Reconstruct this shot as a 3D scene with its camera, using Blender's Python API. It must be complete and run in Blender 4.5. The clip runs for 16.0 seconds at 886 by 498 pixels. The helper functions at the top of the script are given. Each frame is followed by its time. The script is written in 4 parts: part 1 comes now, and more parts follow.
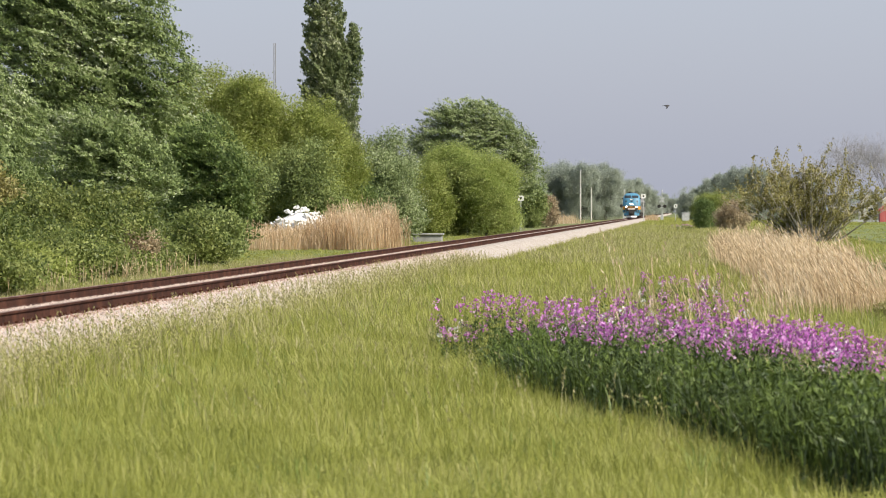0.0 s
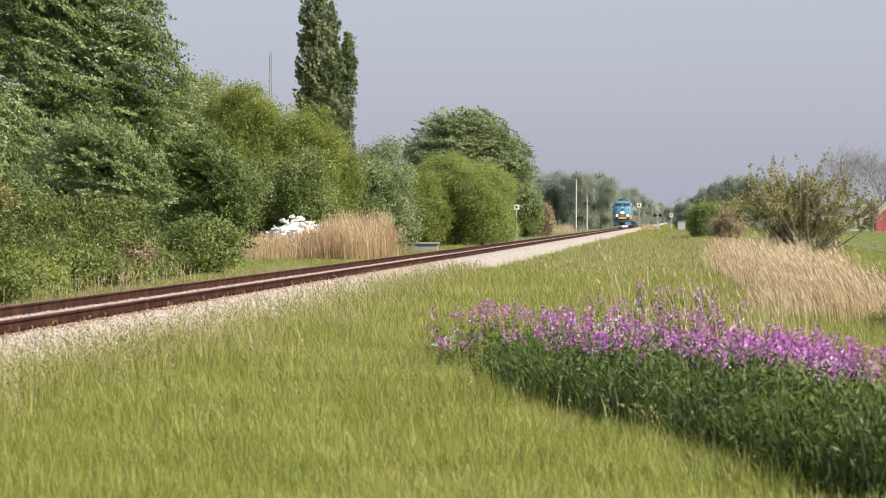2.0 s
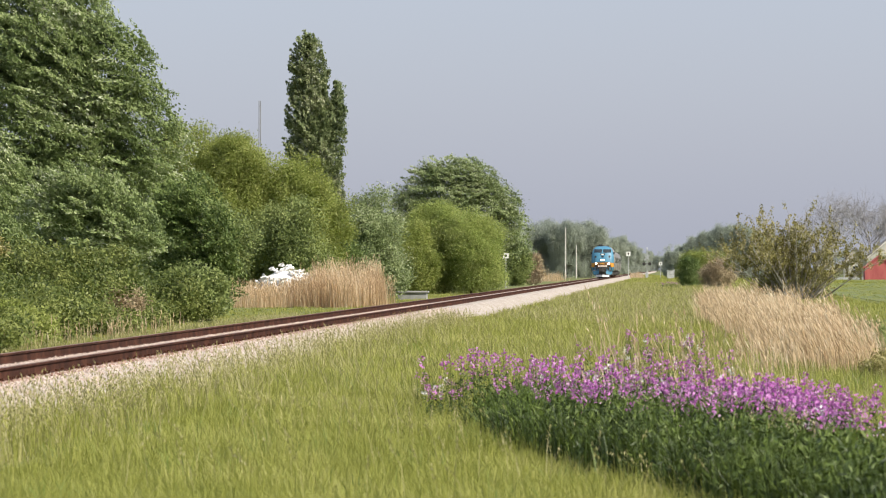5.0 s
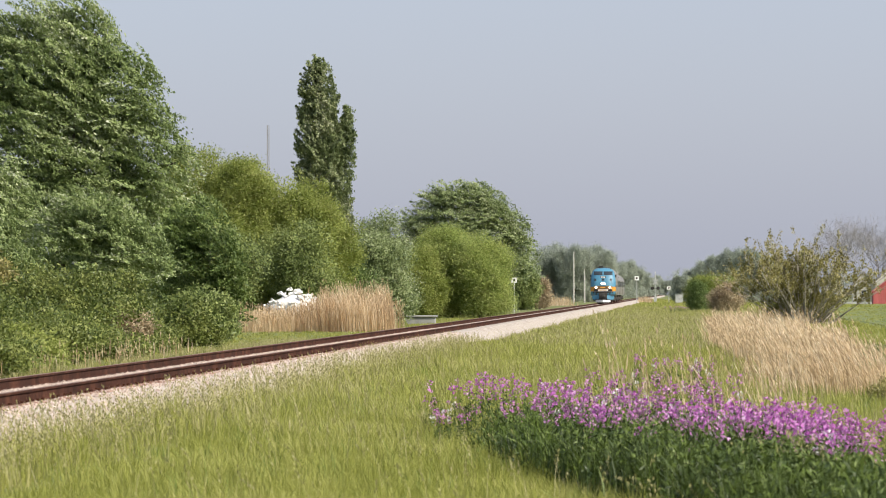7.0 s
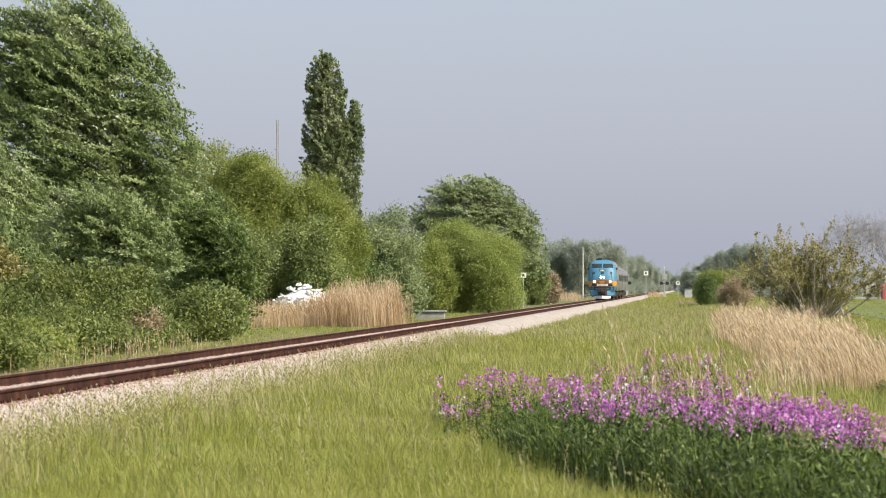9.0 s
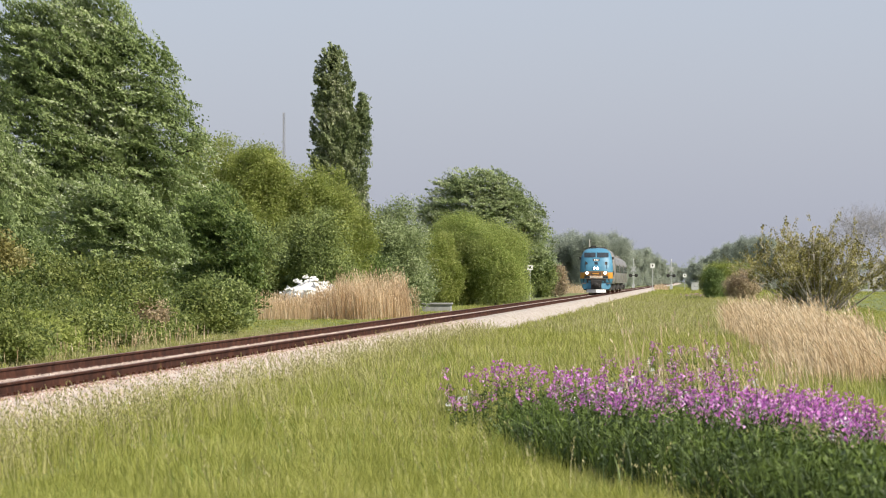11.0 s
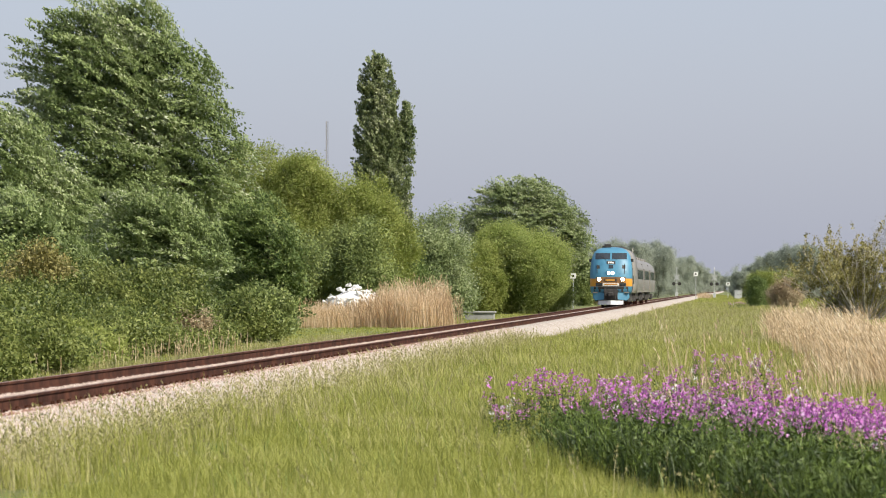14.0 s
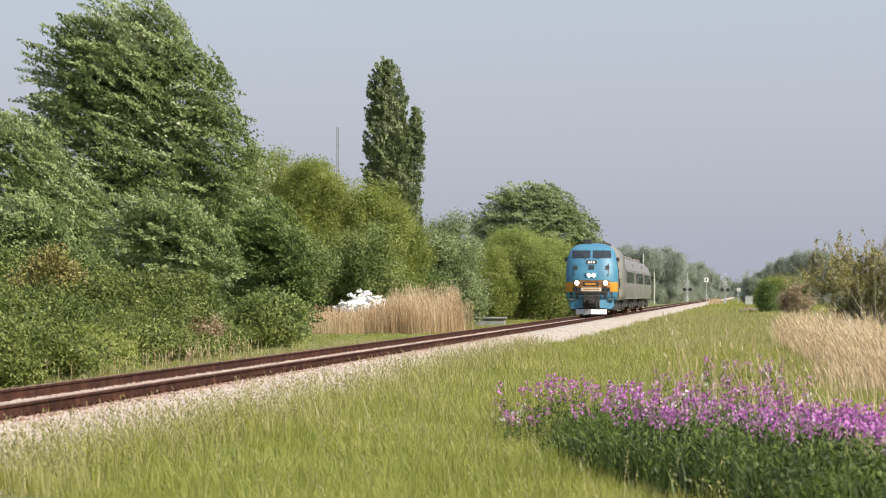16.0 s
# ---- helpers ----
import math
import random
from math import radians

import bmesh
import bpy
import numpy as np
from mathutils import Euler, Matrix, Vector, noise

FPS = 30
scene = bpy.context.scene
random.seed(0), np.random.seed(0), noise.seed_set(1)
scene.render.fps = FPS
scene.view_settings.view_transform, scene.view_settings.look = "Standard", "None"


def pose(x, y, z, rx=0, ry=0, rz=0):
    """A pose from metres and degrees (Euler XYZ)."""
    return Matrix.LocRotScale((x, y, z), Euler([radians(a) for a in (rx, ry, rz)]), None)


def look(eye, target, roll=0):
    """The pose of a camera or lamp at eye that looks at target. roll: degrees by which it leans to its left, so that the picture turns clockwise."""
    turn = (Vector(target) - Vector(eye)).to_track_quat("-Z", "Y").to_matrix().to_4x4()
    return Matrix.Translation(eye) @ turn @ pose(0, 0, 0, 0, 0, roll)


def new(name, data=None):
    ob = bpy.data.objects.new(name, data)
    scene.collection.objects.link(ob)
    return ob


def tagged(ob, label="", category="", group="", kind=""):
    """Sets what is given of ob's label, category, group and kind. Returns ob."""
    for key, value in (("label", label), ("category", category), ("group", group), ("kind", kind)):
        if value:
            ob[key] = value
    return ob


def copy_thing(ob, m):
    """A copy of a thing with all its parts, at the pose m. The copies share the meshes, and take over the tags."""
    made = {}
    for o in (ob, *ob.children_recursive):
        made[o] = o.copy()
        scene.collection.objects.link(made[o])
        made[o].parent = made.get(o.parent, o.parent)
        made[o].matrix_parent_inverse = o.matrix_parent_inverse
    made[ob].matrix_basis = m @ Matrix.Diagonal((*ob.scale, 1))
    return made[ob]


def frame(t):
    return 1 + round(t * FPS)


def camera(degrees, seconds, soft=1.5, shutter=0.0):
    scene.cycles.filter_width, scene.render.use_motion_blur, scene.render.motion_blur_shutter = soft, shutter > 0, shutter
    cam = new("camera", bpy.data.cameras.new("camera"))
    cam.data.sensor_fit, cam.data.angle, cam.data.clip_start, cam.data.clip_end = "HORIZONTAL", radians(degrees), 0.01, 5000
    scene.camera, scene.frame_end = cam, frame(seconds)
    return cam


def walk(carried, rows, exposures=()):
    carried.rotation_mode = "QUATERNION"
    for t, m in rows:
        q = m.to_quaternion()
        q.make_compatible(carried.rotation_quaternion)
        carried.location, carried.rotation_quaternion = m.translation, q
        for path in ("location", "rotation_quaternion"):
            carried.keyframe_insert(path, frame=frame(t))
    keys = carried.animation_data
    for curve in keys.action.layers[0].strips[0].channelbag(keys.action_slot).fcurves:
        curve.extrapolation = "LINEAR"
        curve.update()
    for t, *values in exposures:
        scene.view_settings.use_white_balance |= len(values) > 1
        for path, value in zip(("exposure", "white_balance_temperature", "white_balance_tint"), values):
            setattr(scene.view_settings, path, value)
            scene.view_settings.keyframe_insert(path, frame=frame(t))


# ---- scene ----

# ---- camera: a tripod head that pans and tilts, long lens ----
cam = camera(11.2, 16.0, soft=1.05)
cam.data.dof.use_dof, cam.data.dof.focus_distance, cam.data.dof.aperture_fstop = True, 300.0, 9.0
EYE = (0.0, 0.0, 1.33)
# seconds, degrees to the left of the track's line, degrees above level
PAN = [
    (0.0, 3.075, -0.487),
    (0.5, 3.134, -0.478),
    (1.0, 3.132, -0.437),
    (1.5, 3.086, -0.408),
    (2.0, 3.021, -0.371),
    (2.5, 2.963, -0.356),
    (3.0, 2.935, -0.335),
    (3.5, 2.922, -0.345),
    (4.0, 2.882, -0.304),
    (4.5, 2.878, -0.082),
    (4.7, 2.878, 0.062),
    (6.8, 2.980, 0.554),
    (7.0, 2.990, 0.553),
    (7.5, 3.025, 0.548),
    (8.0, 3.080, 0.532),
    (8.2, 3.098, 0.526),
    (10.3, 3.109, 0.428),
    (10.5, 3.095, 0.421),
    (11.0, 3.191, 0.394),
    (11.5, 3.361, 0.408),
    (12.0, 3.493, 0.397),
    (12.5, 3.606, 0.402),
    (13.0, 3.674, 0.419),
    (13.5, 3.698, 0.451),
    (14.0, 3.737, 0.500),
    (14.5, 3.783, 0.531),
    (15.0, 3.856, 0.540),
    (15.5, 3.890, 0.544),
    (16.0, 3.872, 0.574),
]
walk(cam, [(t, pose(*EYE, 90 + up, 0, left)) for t, left, up in PAN])

# ---- sky, sun ----
SUN_WAY = Vector((0.73, -0.45, 0.80)).normalized()      # towards the sun
world = bpy.data.worlds.new("sky")
scene.world = world
world.use_nodes = True
wn = world.node_tree.nodes
sky = wn.new("ShaderNodeTexSky")
sky.sky_type = 'NISHITA'
sky.sun_disc = False
sky.sun_elevation = math.asin(SUN_WAY.z)
sky.sun_rotation = math.atan2(SUN_WAY.x, SUN_WAY.y)
sky.air_density, sky.dust_density, sky.ozone_density = 1.0, 2.2, 3.0
haze = wn.new("ShaderNodeMix")
haze.data_type = 'RGBA'
haze.inputs[0].default_value = 0.55
haze.inputs[7].default_value = (4.7, 4.9, 6.1, 1)      # even thin overcast
world.node_tree.links.new(sky.outputs[0], haze.inputs[6])
world.node_tree.links.new(haze.outputs[2], wn["Background"].inputs[0])
wn["Background"].inputs[1].default_value = 0.096
sun_data = bpy.data.lights.new("sun", 'SUN')
sun_data.energy, sun_data.angle, sun_data.color = 4.8, radians(0.6), (1.0, 0.93, 0.80)
sun = new("sun", sun_data)
sun.matrix_basis = look(SUN_WAY * 60, (0, 0, 0))
scene.view_settings.exposure = 0.5


# ---- materials ----
def ramp_of(nt, stops):
    r = nt.nodes.new("ShaderNodeValToRGB")
    while len(r.color_ramp.elements) < len(stops):
        r.color_ramp.elements.new(0.5)
    for e, (p, c) in zip(r.color_ramp.elements, stops):
        e.position, e.color = p, (*c, 1)
    return r


def material(name, stops, rough=0.8, metal=0.0, scale=6.0, fine=60.0, bump=0.2, source="noise", through_light=0.0,
             glow=0.0, spec=0.5, stretch=(1, 1, 1)):
    """Colour from a ramp, driven by two scales of noise, or by the piece (island) or object with noise added."""
    m = bpy.data.materials.new(name)
    m.use_nodes = True
    nt = m.node_tree
    p = nt.nodes["Principled BSDF"]
    p.inputs["Roughness"].default_value, p.inputs["Metallic"].default_value = rough, metal
    p.inputs["Specular IOR Level"].default_value = spec
    co = nt.nodes.new("ShaderNodeTexCoord")
    mp = nt.nodes.new("ShaderNodeMapping")
    mp.inputs["Scale"].default_value = stretch
    nt.links.new(co.outputs["Object"], mp.inputs[0])
    n1, n2 = nt.nodes.new("ShaderNodeTexNoise"), nt.nodes.new("ShaderNodeTexNoise")
    n1.inputs["Scale"].default_value, n2.inputs["Scale"].default_value = scale, fine
    n1.inputs["Detail"].default_value = 5
    for n in (n1, n2):
        nt.links.new(mp.outputs[0], n.inputs["Vector"])
    mix = nt.nodes.new("ShaderNodeMath")
    mix.operation = 'MULTIPLY_ADD'
    nt.links.new(n2.outputs["Fac"], mix.inputs[0])
    if source == "noise":
        mix.inputs[1].default_value = 0.4
        off = nt.nodes.new("ShaderNodeMath")
        off.operation = 'MULTIPLY_ADD'
        nt.links.new(n1.outputs["Fac"], off.inputs[0])
        off.inputs[1].default_value, off.inputs[2].default_value = 1.5, -0.45
    else:
        mix.inputs[1].default_value = 0.0
        off = nt.nodes.new("ShaderNodeMath")
        off.operation = 'MULTIPLY_ADD'
        if source == "island":
            g = nt.nodes.new("ShaderNodeNewGeometry")
            rnd = g.outputs["Random Per Island"]
        else:
            rnd = nt.nodes.new("ShaderNodeObjectInfo").outputs["Random"]
        half = nt.nodes.new("ShaderNodeMath")
        half.operation = 'MULTIPLY_ADD'
        nt.links.new(n1.outputs["Fac"], half.inputs[0])
        half.inputs[1].default_value, half.inputs[2].default_value = 1.3, -0.4
        nt.links.new(rnd, off.inputs[0])
        off.inputs[1].default_value = 0.55
        nt.links.new(half.outputs[0], off.inputs[2])
    nt.links.new(off.outputs[0], mix.inputs[2])
    r = ramp_of(nt, stops)
    nt.links.new(mix.outputs[0], r.inputs[0])
    nt.links.new(r.outputs[0], p.inputs["Base Color"])
    if bump:
        b = nt.nodes.new("ShaderNodeBump")
        b.inputs["Strength"].default_value, b.inputs["Distance"].default_value = bump, 0.02
        nt.links.new(n2.outputs["Fac"], b.inputs["Height"])
        nt.links.new(b.outputs[0], p.inputs["Normal"])
    if through_light:
        tr = nt.nodes.new("ShaderNodeBsdfTranslucent")
        nt.links.new(r.outputs[0], tr.inputs[0])
        mx = nt.nodes.new("ShaderNodeMixShader")
        mx.inputs[0].default_value = through_light
        nt.links.new(p.outputs[0], mx.inputs[1])
        nt.links.new(tr.outputs[0], mx.inputs[2])
        nt.links.new(mx.outputs[0], nt.nodes["Material Output"].inputs[0])
    if glow:
        nt.links.new(r.outputs[0], p.inputs["Emission Color"])
        p.inputs["Emission Strength"].default_value = glow
    return m


def leafy(name, dark, mid, light, pale=None, patch=0.35, through_light=0.35):
    stops = [(0.18, dark), (0.48, mid), (0.74, light)] + ([(0.9, pale)] if pale else [])
    return material(name, stops, rough=0.5, scale=patch, fine=3.0, bump=0, source="island", through_light=through_light, spec=0.3)


M_MAPLE = leafy("maple leaves", (0.11, 0.155, 0.055), (0.22, 0.285, 0.10), (0.34, 0.40, 0.18), (0.54, 0.57, 0.41))
M_BUSH = leafy("bush leaves", (0.095, 0.13, 0.042), (0.195, 0.248, 0.078), (0.30, 0.345, 0.12))
M_LIME = leafy("fresh green leaves", (0.17, 0.215, 0.045), (0.265, 0.315, 0.075), (0.36, 0.39, 0.12), through_light=0.5, patch=0.6)
M_WILLOW = leafy("soft light green leaves", (0.22, 0.285, 0.07), (0.32, 0.385, 0.105), (0.41, 0.455, 0.155), through_light=0.5, patch=0.4)
M_DARK = leafy("dark green leaves", (0.06, 0.10, 0.03), (0.125, 0.18, 0.05), (0.21, 0.27, 0.085))
M_BRAMBLE = leafy("bramble leaves", (0.055, 0.082, 0.019), (0.128, 0.165, 0.039), (0.24, 0.27, 0.078), patch=0.8)
# Grey-green of the bushes, lightened to carry the haze on the round tree.
M_SAGE = leafy("grey-green leaves lightened for haze", (0.12, 0.165, 0.065), (0.23, 0.285, 0.115), (0.34, 0.39, 0.195), (0.48, 0.51, 0.34))
M_POPLAR = leafy("poplar leaves", (0.09, 0.13, 0.052), (0.20, 0.245, 0.11), (0.32, 0.355, 0.18), (0.5, 0.51, 0.37))
# Haze of the distance is put into these pale, greyed leaf colours.
M_FAR_HAZED = leafy("far leaves paled for haze", (0.30, 0.34, 0.28), (0.37, 0.41, 0.33), (0.42, 0.455, 0.375), patch=0.12, through_light=0.5)
M_BROWN = leafy("brown twigs", (0.30, 0.22, 0.14), (0.42, 0.33, 0.21), (0.50, 0.42, 0.28))
M_OLIVE = leafy("yellowing spring leaves", (0.14, 0.125, 0.035), (0.26, 0.235, 0.075), (0.38, 0.345, 0.14), (0.52, 0.48, 0.28))
M_GRASS = leafy("meadow grass", (0.20, 0.22, 0.042), (0.305, 0.325, 0.07), (0.39, 0.395, 0.105), (0.50, 0.46, 0.19), patch=0.45, through_light=0.42)
M_SHOOT = leafy("fresh green shoots", (0.09, 0.14, 0.025), (0.17, 0.24, 0.05), (0.26, 0.33, 0.09), patch=0.6, through_light=0.4)
# Near-black greens: the flower bank's own shade is put into the colour.
M_STEM_SHADED = leafy("flower foliage", (0.018, 0.034, 0.006), (0.042, 0.068, 0.012), (0.11, 0.155, 0.03), through_light=0.10)
M_REED = leafy("dry reed", (0.38, 0.265, 0.15), (0.60, 0.445, 0.275), (0.74, 0.595, 0.405), (0.83, 0.73, 0.54), patch=0.5, through_light=0.48)
M_PETAL = leafy("magenta petals", (0.35, 0.06, 0.34), (0.53, 0.155, 0.50), (0.68, 0.34, 0.65), (0.90, 0.82, 0.90), patch=0.8)
M_WHITE_BLOOM = leafy("white blossom", (0.6, 0.58, 0.6), (0.78, 0.76, 0.78), (0.88, 0.88, 0.88))
M_SEED = leafy("grass seed heads", (0.20, 0.20, 0.06), (0.33, 0.31, 0.13), (0.46, 0.42, 0.22))
M_BARK = material("bark", [(0.2, (0.07, 0.055, 0.04)), (0.8, (0.20, 0.17, 0.13))], rough=0.95, scale=3, fine=25, bump=0.6, stretch=(1, 1, 0.3))
M_GROUND = material("meadow ground", [(0.2, (0.075, 0.09, 0.02)), (0.5, (0.115, 0.135, 0.03)), (0.8, (0.16, 0.165, 0.05))], rough=1, scale=0.15, fine=4, bump=0.5)
M_BALLAST = material("limestone ballast", [(0.2, (0.25, 0.205, 0.17)), (0.55, (0.37, 0.325, 0.28)), (0.85, (0.48, 0.43, 0.38))], rough=0.95, scale=2.5, fine=22, bump=0.9)
M_STONE = material("limestone chips", [(0.1, (0.34, 0.255, 0.205)), (0.5, (0.47, 0.375, 0.315)), (0.9, (0.58, 0.49, 0.425))], rough=0.9, scale=2, fine=30, bump=0.3, source="island")
M_RUST = material("rust-stained chips", [(0.1, (0.13, 0.06, 0.04)), (0.5, (0.24, 0.13, 0.09)), (0.9, (0.36, 0.24, 0.18))], rough=0.95, scale=2, fine=30, bump=0.3, source="island")
M_RAIL = material("rusty rail steel", [(0.2, (0.028, 0.013, 0.009)), (0.5, (0.05, 0.021, 0.014)), (0.85, (0.095, 0.04, 0.025))], rough=0.95, metal=0.0, scale=2, fine=18, bump=0.4, spec=0.1)
M_RAILTOP = material("worn rail head", [(0.2, (0.11, 0.065, 0.05)), (0.8, (0.20, 0.13, 0.105))], rough=0.75, metal=0.0, scale=1, fine=30, bump=0.05)
M_TIE = material("weathered tie", [(0.2, (0.09, 0.055, 0.04)), (0.8, (0.24, 0.17, 0.13))], rough=0.95, scale=4, fine=30, bump=0.6, stretch=(0.2, 1, 1))
M_BLUE = material("teal blue paint", [(0.2, (0.045, 0.17, 0.27)), (0.8, (0.07, 0.22, 0.325))], rough=0.5, scale=1.2, fine=20, bump=0.02)
M_GOLD = material("golden yellow paint", [(0.2, (0.50, 0.22, 0.025)), (0.8, (0.62, 0.29, 0.04))], rough=0.4, scale=1.2, fine=20, bump=0.02)
M_GREY = material("light grey body paint", [(0.2, (0.18, 0.168, 0.148)), (0.8, (0.255, 0.238, 0.212))], rough=0.45, scale=0.9, fine=15, bump=0.03)
M_STEEL = material("stainless coach side", [(0.2, (0.18, 0.168, 0.148)), (0.8, (0.27, 0.25, 0.225))], rough=0.42, metal=0.35, scale=0.8, fine=18, bump=0.05)
M_BLACK = material("sooty black", [(0.2, (0.014, 0.013, 0.012)), (0.8, (0.05, 0.045, 0.04))], rough=0.7, scale=3, fine=25, bump=0.2)
M_PLOW = material("white snow plough paint", [(0.2, (0.42, 0.42, 0.42)), (0.8, (0.58, 0.58, 0.57))], rough=0.5, scale=3, fine=20, bump=0.1)
M_PANE = material("dark glass", [(0.2, (0.02, 0.028, 0.035)), (0.8, (0.04, 0.05, 0.06))], rough=0.08, scale=1, fine=8, bump=0)
M_LAMP = material("lit lamp", [(0.0, (1.0, 0.90, 0.72)), (1.0, (1.0, 0.93, 0.80))], glow=7.0, bump=0)
M_WHITE = material("white paint", [(0.2, (0.68, 0.67, 0.63)), (0.8, (0.82, 0.81, 0.78))], rough=0.6, scale=2, fine=14, bump=0.1)
M_CREAM = material("cream clapboard", [(0.2, (0.42, 0.41, 0.36)), (0.8, (0.52, 0.51, 0.45))], rough=0.8, scale=0.8, fine=6, bump=0.1)
M_RED = material("red barn boards", [(0.2, (0.34, 0.075, 0.07)), (0.8, (0.48, 0.13, 0.12))], rough=0.85, scale=1.2, fine=8, bump=0.3, stretch=(1, 1, 0.2))
M_ROOF = material("grey shingles", [(0.2, (0.16, 0.16, 0.16)), (0.8, (0.28, 0.27, 0.27))], rough=0.9, scale=1, fine=10, bump=0.4)
M_POST = material("galvanised post", [(0.2, (0.42, 0.43, 0.42)), (0.8, (0.6, 0.6, 0.58))], rough=0.5, metal=0.4, scale=3, fine=20, bump=0.1)
M_POLE = material("weathered grey pole", [(0.2, (0.42, 0.40, 0.36)), (0.8, (0.62, 0.60, 0.55))], rough=0.9, scale=3, fine=20, bump=0.3)
M_CONC = material("concrete", [(0.2, (0.20, 0.20, 0.20)), (0.8, (0.32, 0.32, 0.31))], rough=0.9, scale=1.5, fine=14, bump=0.4)
M_FIELD = material("young crop field", [(0.2, (0.085, 0.12, 0.028)), (0.8, (0.15, 0.165, 0.05))], rough=1, scale=0.05, fine=1.0, bump=0.3)
M_NOSE = material("dark bronze nose panel", [(0.2, (0.13, 0.065, 0.025)), (0.8, (0.24, 0.12, 0.04))], rough=0.6, scale=2, fine=18, bump=0.1)
M_TWIG = material("pale grey twigs", [(0.2, (0.26, 0.23, 0.20)), (0.8, (0.48, 0.44, 0.39))], rough=0.9, scale=2, fine=12, bump=0.2)
# Greyer than the near twigs: distance haze is put into the colour.
M_BARE = material("hazy grey twigs", [(0.2, (0.22, 0.21, 0.215)), (0.8, (0.32, 0.31, 0.315))], rough=0.9, scale=2, fine=12, bump=0.1)
M_BIRD = material("dark feathers", [(0.2, (0.02, 0.02, 0.022)), (0.8, (0.05, 0.045, 0.045))], rough=0.7, bump=0)


# ---- building blocks ----
def mesh_of(name, verts, faces, mat):
    me = bpy.data.meshes.new(name)
    me.from_pydata([tuple(v) for v in verts], [], faces)
    me.materials.append(mat)
    me.update()
    return me


def mesh_np(name, verts, quads, tris, mat):
    """A mesh from arrays: verts (n, 3), quads (m, 4), tris (k, 3)."""
    me = bpy.data.meshes.new(name)
    nq, nt = len(quads), len(tris)
    me.vertices.add(len(verts))
    me.vertices.foreach_set("co", np.asarray(verts, dtype=np.float32).ravel())
    loops = np.concatenate([np.asarray(quads, dtype=np.int32).ravel(), np.asarray(tris, dtype=np.int32).ravel()])
    me.loops.add(len(loops))
    me.loops.foreach_set("vertex_index", loops)
    me.polygons.add(nq + nt)
    me.polygons.foreach_set("loop_start", np.concatenate([np.arange(nq) * 4, nq * 4 + np.arange(nt) * 3]).astype(np.int32))
    me.update(calc_edges=True)
    me.validate()
    me.materials.append(mat)
    return me


def part(name, bm, mat, parent, label=""):
    """Links a bmesh, or a mesh, as one mesh object under a thing or a part."""
    if isinstance(bm, bmesh.types.BMesh):
        me = bpy.data.meshes.new(name)
        bm.to_mesh(me)
        bm.free()
        me.materials.append(mat)
    else:
        me = bm
    ob = new(name, me)
    if parent is not None:
        ob.parent = parent
    return tagged(ob, label)


def thing(name, label, category, x=0, y=0, z=0, rz=0, group=""):
    ob = new(name)
    ob.matrix_basis = pose(x, y, z, 0, 0, rz)
    return tagged(ob, label, category, group)


def box(bm, x0, x1, y0, y1, z0, z1, bevel=0.0):
    made = bmesh.ops.create_cube(bm, size=1.0)["verts"]
    for v in made:
        v.co = Vector((x0 + (v.co.x + 0.5) * (x1 - x0), y0 + (v.co.y + 0.5) * (y1 - y0), z0 + (v.co.z + 0.5) * (z1 - z0)))
    if bevel:
        edges = list({e for v in made for e in v.link_edges})
        bmesh.ops.bevel(bm, geom=edges, offset=bevel, segments=2, affect='EDGES', profile=0.5)
    return bm


def boxed(*a, bevel=0.0):
    return box(bmesh.new(), *a, bevel=bevel)


def tube(bm, p0, p1, r0, r1=None, sides=10):
    p0, p1 = Vector(p0), Vector(p1)
    r1 = r0 if r1 is None else r1
    way = p1 - p0
    m = Matrix.Translation((p0 + p1) / 2) @ way.to_track_quat('Z', 'Y').to_matrix().to_4x4()
    bmesh.ops.create_cone(bm, cap_ends=True, segments=sides, radius1=r0, radius2=r1, depth=way.length, matrix=m)
    return bm


def tubed(p0, p1, r0, r1=None, sides=10):
    return tube(bmesh.new(), p0, p1, r0, r1, sides)


def loft(rings, closed=True):
    """A skin over rings of equally many points, with its two ends closed."""
    bm = bmesh.new()
    rows = [[bm.verts.new(p) for p in ring] for ring in rings]
    n = len(rows[0])
    for a, b in zip(rows, rows[1:]):
        for i in range(n if closed else n - 1):
            bm.faces.new((a[i], a[(i + 1) % n], b[(i + 1) % n], b[i]))
    if closed:
        bm.faces.new(rows[0][::-1])
        bm.faces.new(rows[-1])
    bmesh.ops.recalc_face_normals(bm, faces=bm.faces[:])
    return bm


rng = np.random.default_rng(7)


def unit(a):
    return a / np.maximum(np.linalg.norm(a, axis=1, keepdims=True), 1e-9)


